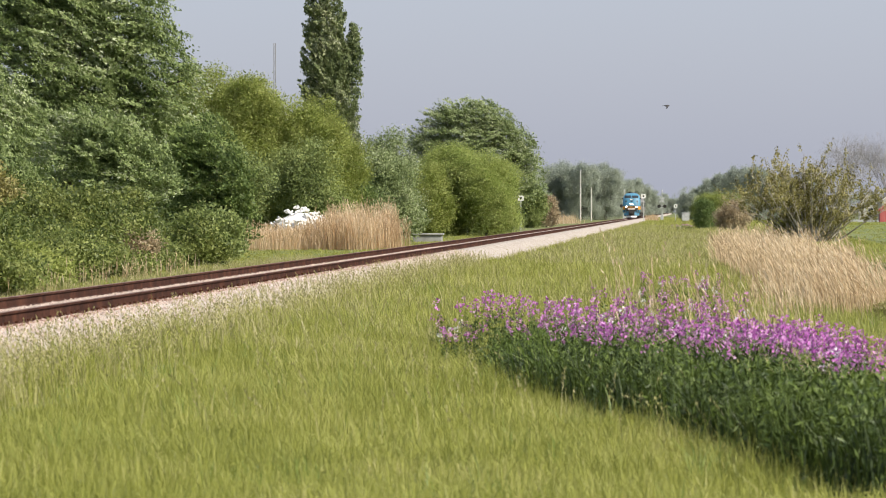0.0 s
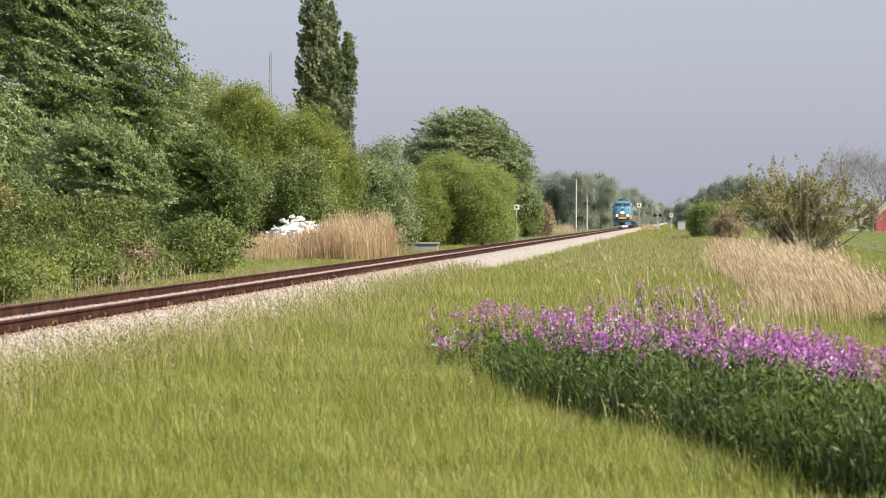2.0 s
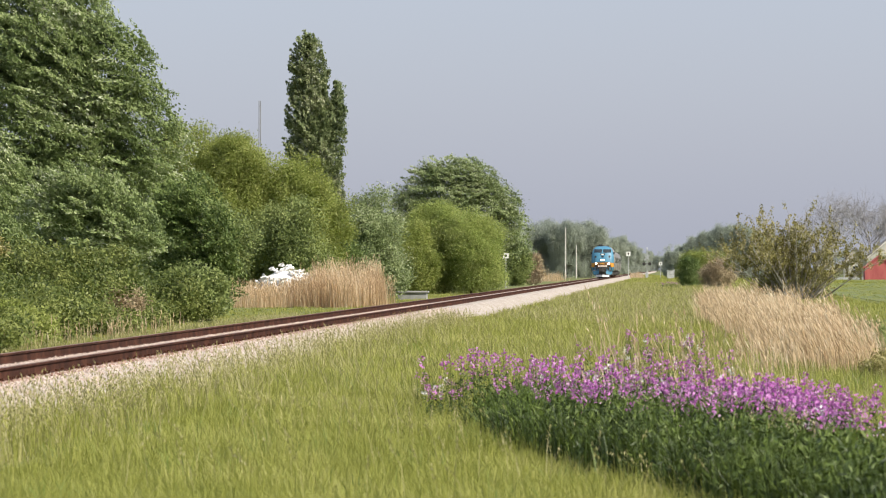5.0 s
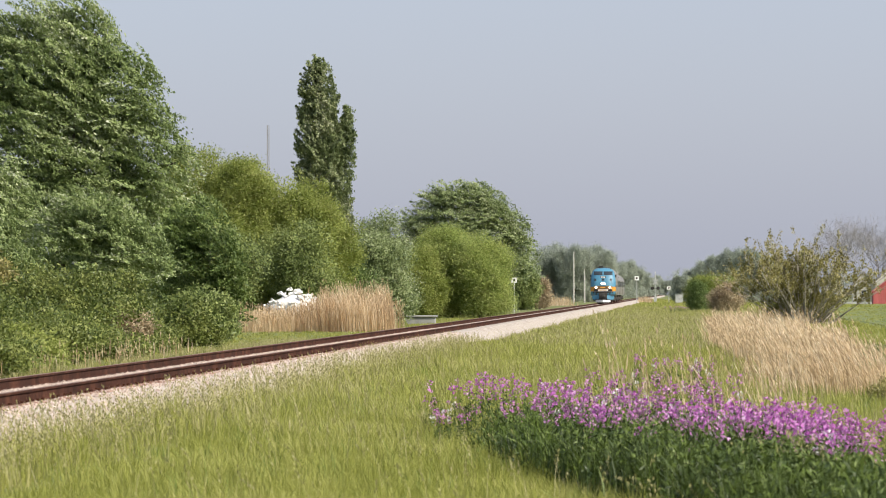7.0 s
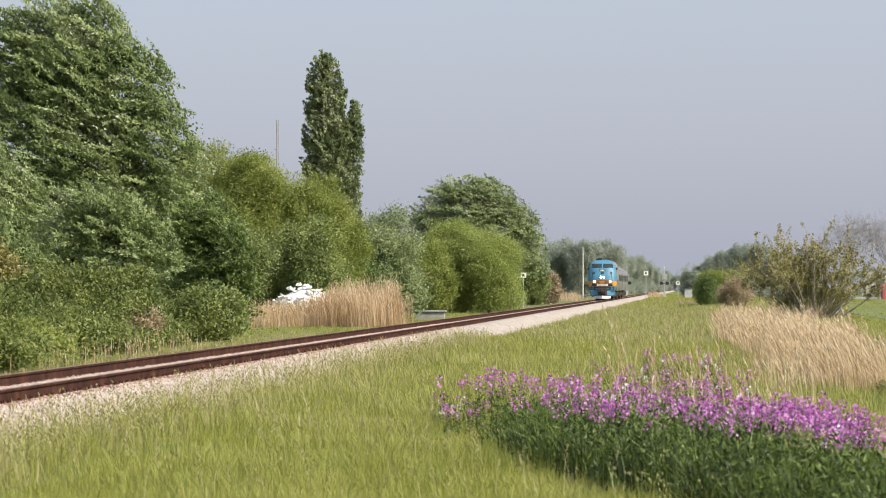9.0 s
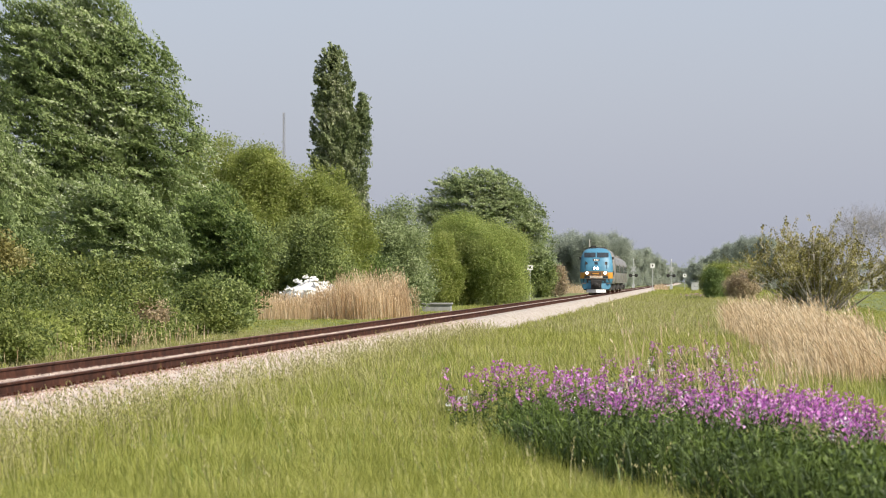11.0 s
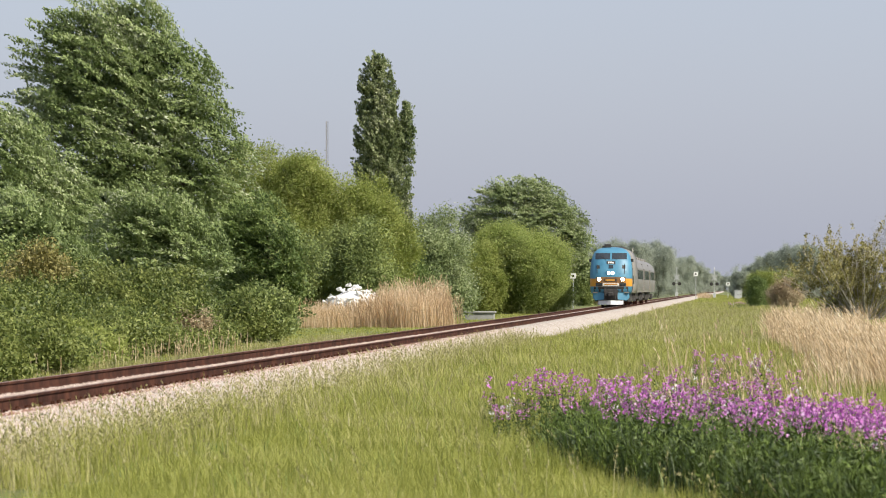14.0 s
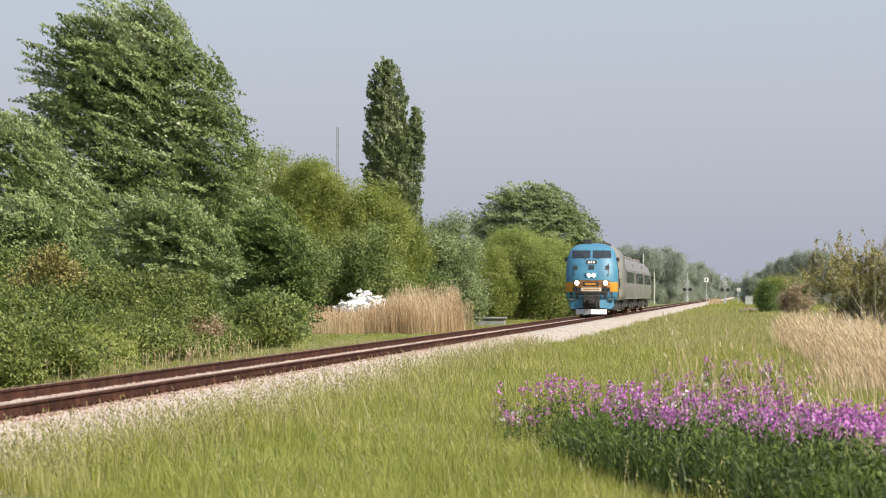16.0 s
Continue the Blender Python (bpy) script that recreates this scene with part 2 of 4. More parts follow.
def tubes_mesh(name, segs, mat, sides=5):
    """One mesh of many tapered tubes: segs of (start, end, radius, radius)."""
    p0 = np.array([tuple(s[0]) for s in segs], dtype=float)
    p1 = np.array([tuple(s[1]) for s in segs], dtype=float)
    r0 = np.array([s[2] for s in segs]).reshape(-1, 1, 1)
    r1 = np.array([s[3] for s in segs]).reshape(-1, 1, 1)
    w = unit(p1 - p0)
    ref = np.where(np.abs(w[:, 2:3]) < 0.9, np.array([[0, 0, 1.0]]), np.array([[1.0, 0, 0]]))
    u = unit(np.cross(w, ref))
    v = np.cross(w, u)
    a = np.linspace(0, 2 * np.pi, sides, endpoint=False)
    ring = u[:, None] * np.cos(a)[None, :, None] + v[:, None] * np.sin(a)[None, :, None]
    verts = np.concatenate([p0[:, None] + ring * r0, p1[:, None] + ring * r1], 1).reshape(-1, 3)
    i = np.arange(sides)
    q = np.stack([i, (i + 1) % sides, (i + 1) % sides + sides, i + sides], 1)
    quads = ((np.arange(len(segs)) * 2 * sides).reshape(-1, 1, 1) + q[None]).reshape(-1, 4)
    me = mesh_np(name, verts, quads, np.zeros((0, 3), dtype=int), mat)
    me.polygons.foreach_set("use_smooth", np.ones(len(me.polygons), dtype=bool))
    return me


def leaf_mesh(name, pts, size, mat, way=None, slim=0.5, facing=None):
    """Pointed four-cornered leaves at pts; way: a common lean; facing: which way each leaf mostly faces."""
    n = len(pts)
    a = rng.normal(size=(n, 3))
    if way is not None:
        a = unit(a) * 0.75 + np.asarray(way)
    a = unit(a)
    b = unit(np.cross(a, rng.normal(size=(n, 3)) if facing is None else facing + 0.33 * rng.normal(size=(n, 3))))
    c = np.cross(a, b)
    ln = size * rng.uniform(0.6, 1.35, (n, 1))
    w = ln * slim
    v = np.stack([pts - a * ln * 0.5, pts + b * w * 0.5 + c * w * 0.18, pts + a * ln * 0.5, pts - b * w * 0.5 + c * w * 0.18], axis=1).reshape(-1, 3)
    return mesh_np(name, v, np.arange(n * 4).reshape(-1, 4), np.zeros((0, 3), dtype=int), mat)


def crown_points(blobs, clumps, per, spread, way=(0, 0, 0), reach=0.0):
    """Points for leaves: clumps on the shells of ellipsoids (x, y, z, rx, ry, rz), each a loose sprig drawn out along way."""
    vol = np.array([b[3] * b[5] for b in blobs])
    pick = rng.choice(len(blobs), clumps, p=vol / vol.sum())
    bl = np.array(blobs, dtype=float)[pick]
    d = unit(rng.normal(size=(clumps, 3)))
    d[:, 2] = np.where(d[:, 2] < -0.75, -d[:, 2], d[:, 2])
    r = 1 - 0.55 * rng.random((clumps, 1)) ** 1.6
    r *= 1 + 0.07 * np.clip(rng.normal(size=(clumps, 1)), -1.5, 1.3)
    c = bl[:, :3] + d * bl[:, 3:] * r
    k = rng.integers(int(per * 0.5), int(per * 1.5), clumps)
    idx = np.repeat(np.arange(clumps), k)
    sprig = unit(np.asarray(way) + 0.45 * d + 0.35 * rng.normal(size=(clumps, 3))) if reach else d
    s = rng.random((len(idx), 1)) - 0.35
    p = c[idx] + rng.normal(size=(len(idx), 3)) * spread * (1.0 if not reach else (0.9 - 0.6 * np.clip(s, 0, 1))) + sprig[idx] * s * reach
    face = unit(0.55 * d + np.array([0, 0, 0.55]) + 0.6 * rng.normal(size=(clumps, 3)))
    return p, face[idx]


def sprays(blobs, n, per, length, width, way):
    """Leaves on long flat sprays swept by the wind: points, which way each faces, which way each runs."""
    bl = np.array(blobs, dtype=float)
    vol = bl[:, 3] * bl[:, 5]
    bl = bl[rng.choice(len(blobs), n, p=vol / vol.sum())]
    d = unit(rng.normal(size=(n, 3)))
    d[:, 1] = np.where(rng.random(n) < 0.6, -np.abs(d[:, 1]), d[:, 1])
    d[:, 2] = np.where(d[:, 2] < -0.7, -d[:, 2], d[:, 2])
    c = bl[:, :3] + d * bl[:, 3:] * (1 - 0.5 * rng.random((n, 1)) ** 1.7)
    run = unit(np.asarray(way) + 0.5 * d + 0.2 * rng.normal(size=(n, 3)))
    side = unit(np.cross(run, np.array([[0, 0, 1.0]]) + 0.35 * rng.normal(size=(n, 3))))
    top = np.cross(side, run)
    long = length * rng.uniform(0.55, 1.25, (n, 1))
    idx = np.repeat(np.arange(n), rng.integers(int(per * 0.6), int(per * 1.4), n))
    k = rng.random((len(idx), 1))
    p = c[idx] + run[idx] * long[idx] * (k - 0.45) - np.array([[0, 0, 0.16]]) * long[idx] * k * k
    p += side[idx] * rng.normal(size=(len(idx), 1)) * width * (1.15 - 0.85 * k) + top[idx] * rng.normal(size=(len(idx), 1)) * width * 0.22
    return p, unit(top + 0.5 * d + 0.15 * rng.normal(size=(n, 3)))[idx], run[idx]


def wood(base, tips, r, sides=8):
    """Trunk and limbs: tapered, bent tubes from the base to the tips."""
    segs = []
    for i, (foot, tip, r0) in enumerate(tips):
        foot, tip = Vector(foot), Vector(tip)
        last, rad = foot, r0
        for k in range(1, 5):
            q = foot.lerp(tip, k / 4) + Vector(rng.normal(size=3)) * (tip - foot).length * 0.03 * (k < 4)
            nr = r0 * (1 - 0.21 * k)
            segs.append((last, q, rad, nr))
            last, rad = q, nr
    return tubes_mesh("trunk", segs, M_BARK, sides)


def tree(name, label, x, y, z, height, blobs, mat, clumps=300, per=60, spread=0.45, leaf=0.2, way=(0, 0, 0), reach=0.0,
         trunk=0.2, category="tree", limbs=6, slim=0.5, lean=None, swept=False):
    """blobs are relative to the foot of the trunk."""
    t = thing(name, label, category, x, y, z)
    tips = [((0, 0, -0.2), (blobs[0][0], blobs[0][1], height * 0.8), trunk)]
    for i in range(limbs):
        b = blobs[i % len(blobs)]
        d = unit(rng.normal(size=(1, 3)))[0]
        f = rng.uniform(0.15, 0.5)
        tips.append(((blobs[0][0] * f, 0, height * f * 0.8), (b[0] + d[0] * b[3] * 0.7, b[1] + d[1] * b[4] * 0.7, b[2] + abs(d[2]) * b[5] * 0.7), trunk * 0.45))
    part("trunk", wood(None, tips, trunk), M_BARK, t)
    if swept:
        pts, face, lean = sprays(blobs, clumps, per, reach, spread, way)
        lean = lean * 0.9
    else:
        pts, face = crown_points(blobs, clumps, per, spread, way, reach)
    ok = pts[:, 2] > 0.05
    part("crown", leaf_mesh("crown", pts[ok], leaf, mat, lean[ok] if swept else lean, slim, face[ok]), mat, t)
    return t


def blades(pts, height, width, lean, jitter=0.26):
    """Tapered, bent blades with their feet at pts: verts, quads, tris."""
    n = len(pts)
    a = rng.uniform(0, 2 * np.pi, n)
    side = np.stack([np.cos(a), np.sin(a), np.zeros(n)], 1)
    bend = np.stack([rng.normal(0, jitter, n) + lean[0], rng.normal(0, jitter, n) + lean[1], np.zeros(n)], 1)
    h = height.reshape(-1, 1)
    w = np.broadcast_to(width, (n,)).reshape(-1, 1)
    up = np.array([[0, 0, 1.0]])
    mid = pts + up * h * 0.55 + bend * h * 0.25
    tip = pts + up * h * (1 - 0.25 * np.linalg.norm(bend, axis=1, keepdims=True)) + bend * h * 0.85
    v = np.stack([pts - side * w / 2, pts + side * w / 2, mid + side * w * 0.38, mid - side * w * 0.38, tip], 1).reshape(-1, 3)
    o = (np.arange(n) * 5).reshape(-1, 1)
    return v, o + np.array([[0, 1, 2, 3]]), o + np.array([[3, 2, 4]])


# ---- ground, track ----
def ground_z(x, y):
    """Height of the ground: a low bank beside the track, a shallow dip, then flat fields."""
    x = np.asarray(x, dtype=float)
    return np.interp(x, [-60, -30, -13, -12, -7.6, -6.6, -3.5, 0, 8, 60], [-0.85, -0.8, -0.72, -0.62, -0.62, -0.66, -0.84, -0.9, -0.92, -0.9])


def make_ground():
    xs = np.array([-4500, -900, -300, -120, -60, -40, -30, -22, -16, -13, -12, -10, -8, -7.6, -7, -6.6, -5.5, -4.5, -3.5, -2, 0, 2, 4, 8, 14, 25, 60, 150, 400, 1200, 4500.0])
    ys = np.concatenate([[-4000, -800, -200, -60], np.arange(-20, 160, 6.0), np.arange(160, 700, 30.0), [800, 1000, 1400, 2000, 3000, 4600]])
    gx, gy = np.meshgrid(xs, ys)
    gz = ground_z(gx, gy) + np.where((np.abs(gx) < 300) & (gx > -7), 0.03 * np.sin(gx * 1.7 + gy * 0.31) * np.cos(gy * 0.23), 0)
    nx, ny = len(xs), len(ys)
    i = (np.arange(ny - 1).reshape(-1, 1) * nx + np.arange(nx - 1)).reshape(-1, 1)
    quads = i + np.array([[0, 1, nx + 1, nx]])
    me = mesh_np("ground", np.stack([gx, gy, gz], 2).reshape(-1, 3), quads, np.zeros((0, 3), dtype=int), M_GROUND)
    return tagged(new("ground", me), "grassy meadow ground reaching out to far fields", "ground", kind="structure")


make_ground()
TRACK_X, NEAR_X, FAR_X = -9.68, -8.95, -10.42
Y0, Y1 = -60.0, 2600.0


def extrude(profile, x, y0, y1, step):
    ys = list(np.arange(y0, min(y1, 400), step)) + list(np.arange(400, y1 + 1, 100.0))
    return loft([[(x + px, yy, pz) for px, pz in profile] for yy in ys])


ballast = part("ballast", extrude([(-2.75, -0.75), (-1.55, -0.235), (-0.80, -0.19), (-0.62, -0.165), (0.0, -0.13), (0.62, -0.165), (0.80, -0.185), (1.0, -0.165), (1.38, -0.172), (1.7, -0.28), (2.6, -0.75)], TRACK_X, Y0, Y1, 4.0), M_BALLAST, None)
tagged(ballast, "bed of pale crushed limestone ballast under the rails", "ballast", kind="structure")
track = thing("railway_track", "single railway track with rusty brown rails", "railway track", TRACK_X, 0, 0)
track["kind"] = "structure"
RAIL = [(-0.07, -0.18), (0.07, -0.18), (0.07, -0.168), (0.018, -0.145), (0.011, -0.05), (0.036, -0.036), (0.036, -0.006),
        (-0.036, -0.006), (-0.036, -0.036), (-0.011, -0.05), (-0.018, -0.145), (-0.07, -0.168)]
for x in (NEAR_X - TRACK_X, FAR_X - TRACK_X):
    rail = part("rail", extrude(RAIL, x, Y0, Y1, 6.0), M_RAIL, track, "rusty brown steel rail")
    part("running_surface", extrude([(-0.030, -0.0055), (0.030, -0.0055), (0.026, 0.0), (-0.026, 0.0)], x, Y0, Y1, 6.0), M_RAILTOP, rail, "worn rail head")


def stone_field(name, label, n, x0, x1, y0, y1, size, top, power=1.0, mat=M_STONE):
    """Small irregular stones strewn over the ballast: eight-sided lumps."""
    y = y0 + (y1 - y0) * rng.random(n) ** power
    x = rng.uniform(x0, x1, n)
    z = top(x)
    base = np.array([(1, 0, 0), (-1, 0, 0), (0, 1, 0), (0, -1, 0), (0, 0, 1), (0, 0, -1)], dtype=float)
    tri = np.array([(0, 2, 4), (2, 1, 4), (1, 3, 4), (3, 0, 4), (2, 0, 5), (1, 2, 5), (3, 1, 5), (0, 3, 5)])
    s = size * rng.uniform(0.5, 1.3, (n, 1, 1))
    v = base[None] * s * rng.uniform(0.6, 1.25, (n, 6, 3)) * np.array([1, 1, 0.75])
    a = rng.uniform(0, 6.28, n)
    ca, sa = np.cos(a)[:, None], np.sin(a)[:, None]
    vx = v[:, :, 0] * ca - v[:, :, 2] * sa * 0.6
    vz = v[:, :, 0] * sa * 0.6 + v[:, :, 2] * ca.clip(0.3)
    w = np.stack([vx + x[:, None], v[:, :, 1] + y[:, None], vz + z[:, None]], 2).reshape(-1, 3)
    t = (np.arange(n) * 6).reshape(-1, 1, 1) + tri[None]
    ob = new(name, mesh_np(name, w, np.zeros((0, 4), dtype=int), t.reshape(-1, 3), mat))
    return tagged(ob, label, "gravel", kind="stuff")


def shoulder(x):
    return np.interp(x - TRACK_X, [-2.75, -1.55, -0.8, -0.62, 0.0, 0.62, 0.8, 1.0, 1.38, 1.7, 2.6], [-0.75, -0.235, -0.19, -0.165, -0.13, -0.165, -0.185, -0.165, -0.172, -0.28, -0.75])


stone_field("ballast_stones", "loose pale limestone chips on the ballast shoulder", 26000, -8.8, -7.1, 44, 170, 0.034, shoulder, 1.5)
stone_field("ballast_stones", "loose pale limestone chips between the rails", 16000, -10.3, -9.06, 44, 190, 0.030, shoulder, 1.5)
stone_field("rusty_stones", "rust-stained limestone chips along the near rail", 9000, -8.87, -8.55, 44, 150, 0.032, shoulder, 1.5, M_RUST)


# ---- meadow grass ----
def grass_patch(name, label, n, x0, x1, y0, y1, h, w, lean=(-0.10, 0), mat=None, power=1.0, keep=None, category="grass"):
    per = 11
    k = n // per
    far = 1 + y0 / 150
    tx, ty = rng.uniform(x0, x1, k), y0 + (y1 - y0) * rng.random(k) ** power
    th, tl = np.clip(rng.normal(1, 0.24, k), 0.4, 1.6), rng.normal(0, 0.16, k)
    idx = np.repeat(np.arange(k), per)
    ox, oy = rng.normal(0, 0.07 * far, k * per), rng.normal(0, 0.12 * far, k * per)
    x, y = tx[idx] + ox, ty[idx] + oy
    lx = lean[0] + tl[idx] + ox * 3.0 / far
    hh = h * th[idx] * np.clip(rng.normal(0.9, 0.25, k * per), 0.35, 1.5) * (0.85 + 0.2 * np.sin(x * 1.1 + 0.2 * y) * np.cos(y * 0.31 - x * 0.4))
    if keep is not None:
        ok = keep(x, y)
        x, y, lx, hh = x[ok], y[ok], lx[ok], hh[ok]
    n = len(x)
    pts = np.stack([x, y, ground_z(x, y) - 0.03], 1)
    v, q, t = blades(pts, hh, w * rng.uniform(0.6, 1.4, n), (lx, lean[1]))
    ob = new(name, mesh_np(name, v, q, t, mat or M_GRASS))
    return tagged(ob, label, category, kind="stuff")


def off_track(x, y):
    return (x > -7.35 - 0.12 * np.abs(np.sin(y * 0.9))) | (x < -12.0)


grass_patch("grass", "long yellow-green meadow grass bending in the wind", 260000, -6.4, 4.2, 31, 75, 0.27, 0.0085, keep=off_track)
grass_patch("grass", "long yellow-green meadow grass beside the ballast", 150000, -7.5, 6.5, 75, 170, 0.30, 0.013, keep=off_track, power=1.2)
grass_patch("grass", "distant meadow grass along the railway", 150000, -7.4, 13, 165, 680, 0.24, 0.022, keep=off_track, power=1.5)
grass_patch("grass", "green grass verge behind the track", 80000, -24, -12.1, 90, 420, 0.15, 0.024, keep=off_track, power=1.2)
grass_patch("grass", "distant meadow grass near the level crossing", 45000, -7.2, 30, 680, 1300, 0.34, 0.08, keep=off_track)
grass_patch("grass", "grass of the far field beside the shrub", 60000, 5, 45, 230, 860, 0.22, 0.04)
grass_patch("grass", "pale grass at the edge of the ballast", 22000, -7.75, -6.7, 44, 160, 0.42, 0.011, power=1.4)
grass_patch("grass", "tufts of fresh green grass in the meadow", 26000, -6.6, 4.5, 31, 120, 0.34, 0.010, mat=M_SHOOT, keep=lambda x, y: off_track(x, y) & (np.sin(x * 2.3 + y * 0.35) * np.sin(y * 0.57 - x) > 0.35))
grass_patch("grass", "fresh green shoots among the purple flowers", 22000, -2.2, 3.2, 40, 70, 0.74, 0.018, mat=M_SHOOT, keep=lambda x, y: np.abs(y - (64.5 - 5.2 * (x + 2.9))) < 4.5)
grass_patch("verge_grass", "pale uncut grass at the foot of the hedge", 5000, -16.6, -15.2, 100, 190, 0.30, 0.014, mat=M_SEED)


def seed_heads(n, x0, x1, y0, y1, h, name="seeding_grass", label="tall thin grass stalks with seed heads"):
    x, y = rng.uniform(x0, x1, n), y0 + (y1 - y0) * rng.random(n) ** 1.3
    g = ground_z(x, y)
    hh = h * rng.uniform(0.7, 1.25, n)
    v, q, t = blades(np.stack([x, y, g], 1), hh, 0.007, (-0.2, 0))
    tips = v.reshape(-1, 5, 3)[:, 4]
    k = 7
    along = np.linspace(0, 0.14, k)
    back = unit(v.reshape(-1, 5, 3)[:, 3] - tips)
    p = (tips[:, None] + back[:, None] * along[None, :, None]).reshape(-1, 3) + rng.normal(0, 0.009, (n * k, 3))
    a = rng.normal(size=(n * k, 3)) * 0.3 + np.array([0, 0, 1.0])
    a = unit(a)
    b = unit(np.cross(a, rng.normal(size=a.shape)))
    lv = np.stack([p - a * 0.02, p + b * 0.008, p + a * 0.022, p - b * 0.008], 1).reshape(-1, 3)
    lq = np.arange(len(lv)).reshape(-1, 4) + len(v)
    me = mesh_np(name, np.concatenate([v, lv]), np.concatenate([q, lq]), t, M_SEED)
    return tagged(new(name, me), label, "grass", kind="stuff")


seed_heads(2600, -7.7, -6.3, 42, 150, 0.62)
grass_patch("seeding_grass", "tan seeding grass through the meadow", 34000, -7.2, 5.0, 62, 420, 0.42, 0.012, mat=M_SEED, power=1.3)
seed_heads(90, -9.0, -8.5, 50, 150, 0.42, "track_weed", "thin dry weeds standing along the near rail")
grass_patch("seeding_grass", "tan seeding grass far along the railway", 34000, -7.2, 9.0, 170, 640, 0.34, 0.022, mat=M_SEED, power=1.3)
seed_heads(420, -6.2, 2.0, 40, 110, 0.60)
seed_heads(46, 1.0, 1.9, 41, 45, 0.85, "plume_grass", "arching tall grass with pale seed plumes")


# ---- dry reeds ----
def reeds(name, label, x, y, rx, ry, n, h, lean, headed=0.3):
    """Thin dry stalks with a narrow leaf or two, a part of them topped by a plume."""
    a, r = rng.uniform(0, 6.28, n), np.sqrt(rng.random(n)) * np.where(rng.random(n) < 0.14, 1.3, 1.0)
    px, py = x + np.cos(a) * r * rx, y + np.sin(a) * r * ry
    g = ground_z(px, py)
    tuft = 0.9 + 0.16 * np.sin(px * 3.1 + py * 0.7) * np.cos(py * 0.9 - px * 1.3)
    hh = h * tuft * np.where(r > 1, 0.72, 1.0) * np.clip(rng.normal(0.86, 0.17, n), 0.3, 1.22)
    wide = 0.009 + 0.00005 * y
    v, q, t = blades(np.stack([px, py, g - 0.03], 1), hh, wide * rng.uniform(0.6, 1.4, n), lean, 0.13)
    vv = v.reshape(-1, 5, 3)
    tips, mids = vv[:, 4], vv[:, 3]
    m = rng.random(n) < headed
    k = 4
    tp, back = tips[m], unit(mids[m] - tips[m])
    p = (tp[:, None] + back[:, None] * np.linspace(0, 0.2, k)[None, :, None]).reshape(-1, 3) + rng.normal(0, 0.015, (len(tp) * k, 3))
    leaf_at = mids[~m] + (tips[~m] - mids[~m]) * rng.random((int((~m).sum()), 1))
    p = np.concatenate([p, leaf_at])
    a3 = unit(rng.normal(size=p.shape) * 0.14 + np.array([lean[0] * 1.6, 0, 0.9]))
    b3 = unit(np.cross(a3, rng.normal(size=a3.shape)))
    ln = np.concatenate([np.full(len(tp) * k, 0.055), np.full(len(leaf_at), 0.16)]).reshape(-1, 1)
    lv = np.stack([p - a3 * ln, p + b3 * wide * 0.8, p + a3 * ln, p - b3 * wide * 0.8], 1).reshape(-1, 3)
    lq = np.arange(len(lv)).reshape(-1, 4) + len(v)
    me = mesh_np(name, np.concatenate([v, lv]), np.concatenate([q, lq]), t, M_REED)
    return tagged(new(name, me), label, "reeds", kind="stuff")


reeds("dry_reeds", "stand of tall straw-coloured dry reeds behind the track", -17.0, 240, 1.9, 5, 3000, 2.45, (-0.1, 0))
reeds("dry_reeds", "stand of shorter straw-coloured dry reeds behind the track", -18.9, 240, 1.2, 4, 1300, 2.0, (-0.1, 0))
reeds("dry_reeds", "stand of knee-high dry reeds in front of white rubble", -21.5, 240, 2.4, 4, 2000, 1.5, (-0.1, 0))
for x, y, rx, ry, n, h in ((2.6, 190, 1.25, 25, 2600, 1.5), (3.2, 150, 1.4, 18, 3400, 1.6), (3.5, 122, 1.3, 13, 3200, 1.5), (3.75, 102, 1.0, 10, 2200, 1.35)):
    reeds("dry_reeds", "straw-coloured dry reeds bent over in the meadow", x, y, rx, ry, n, h, (-0.27, 0))
reeds("dry_reeds", "straw-coloured dry reeds thinning out towards the flowers", 2.4, 104, 0.9, 12, 320, 0.95, (-0.25, 0))
reeds("dry_reeds", "pale dead stalks at the foot of the hedge", -16.4, 128, 0.7, 24, 160, 0.75, (0, 0))
reeds("dry_reeds", "sparse dead stalks below the bushes", -20.0, 150, 2.2, 6, 60, 0.7, (0, 0))
reeds("dry_stalks", "a few tall dry stalks among the purple flowers", -0.2, 66, 0.9, 8, 70, 1.7, (-0.12, 0), 0.8)
reeds("dry_stalks", "a few tall dry stalks among the purple flowers", 1.2, 62, 0.7, 8, 60, 1.6, (-0.12, 0), 0.8)
reeds("dry_reeds", "low tan reeds far along the track", -20.6, 720, 3.6, 10, 900, 1.5, (0, 0))
reeds("dry_reeds", "reddish tan dead growth near the crossing", -6.4, 860, 1.3, 6, 500, 1.25, (0, 0))


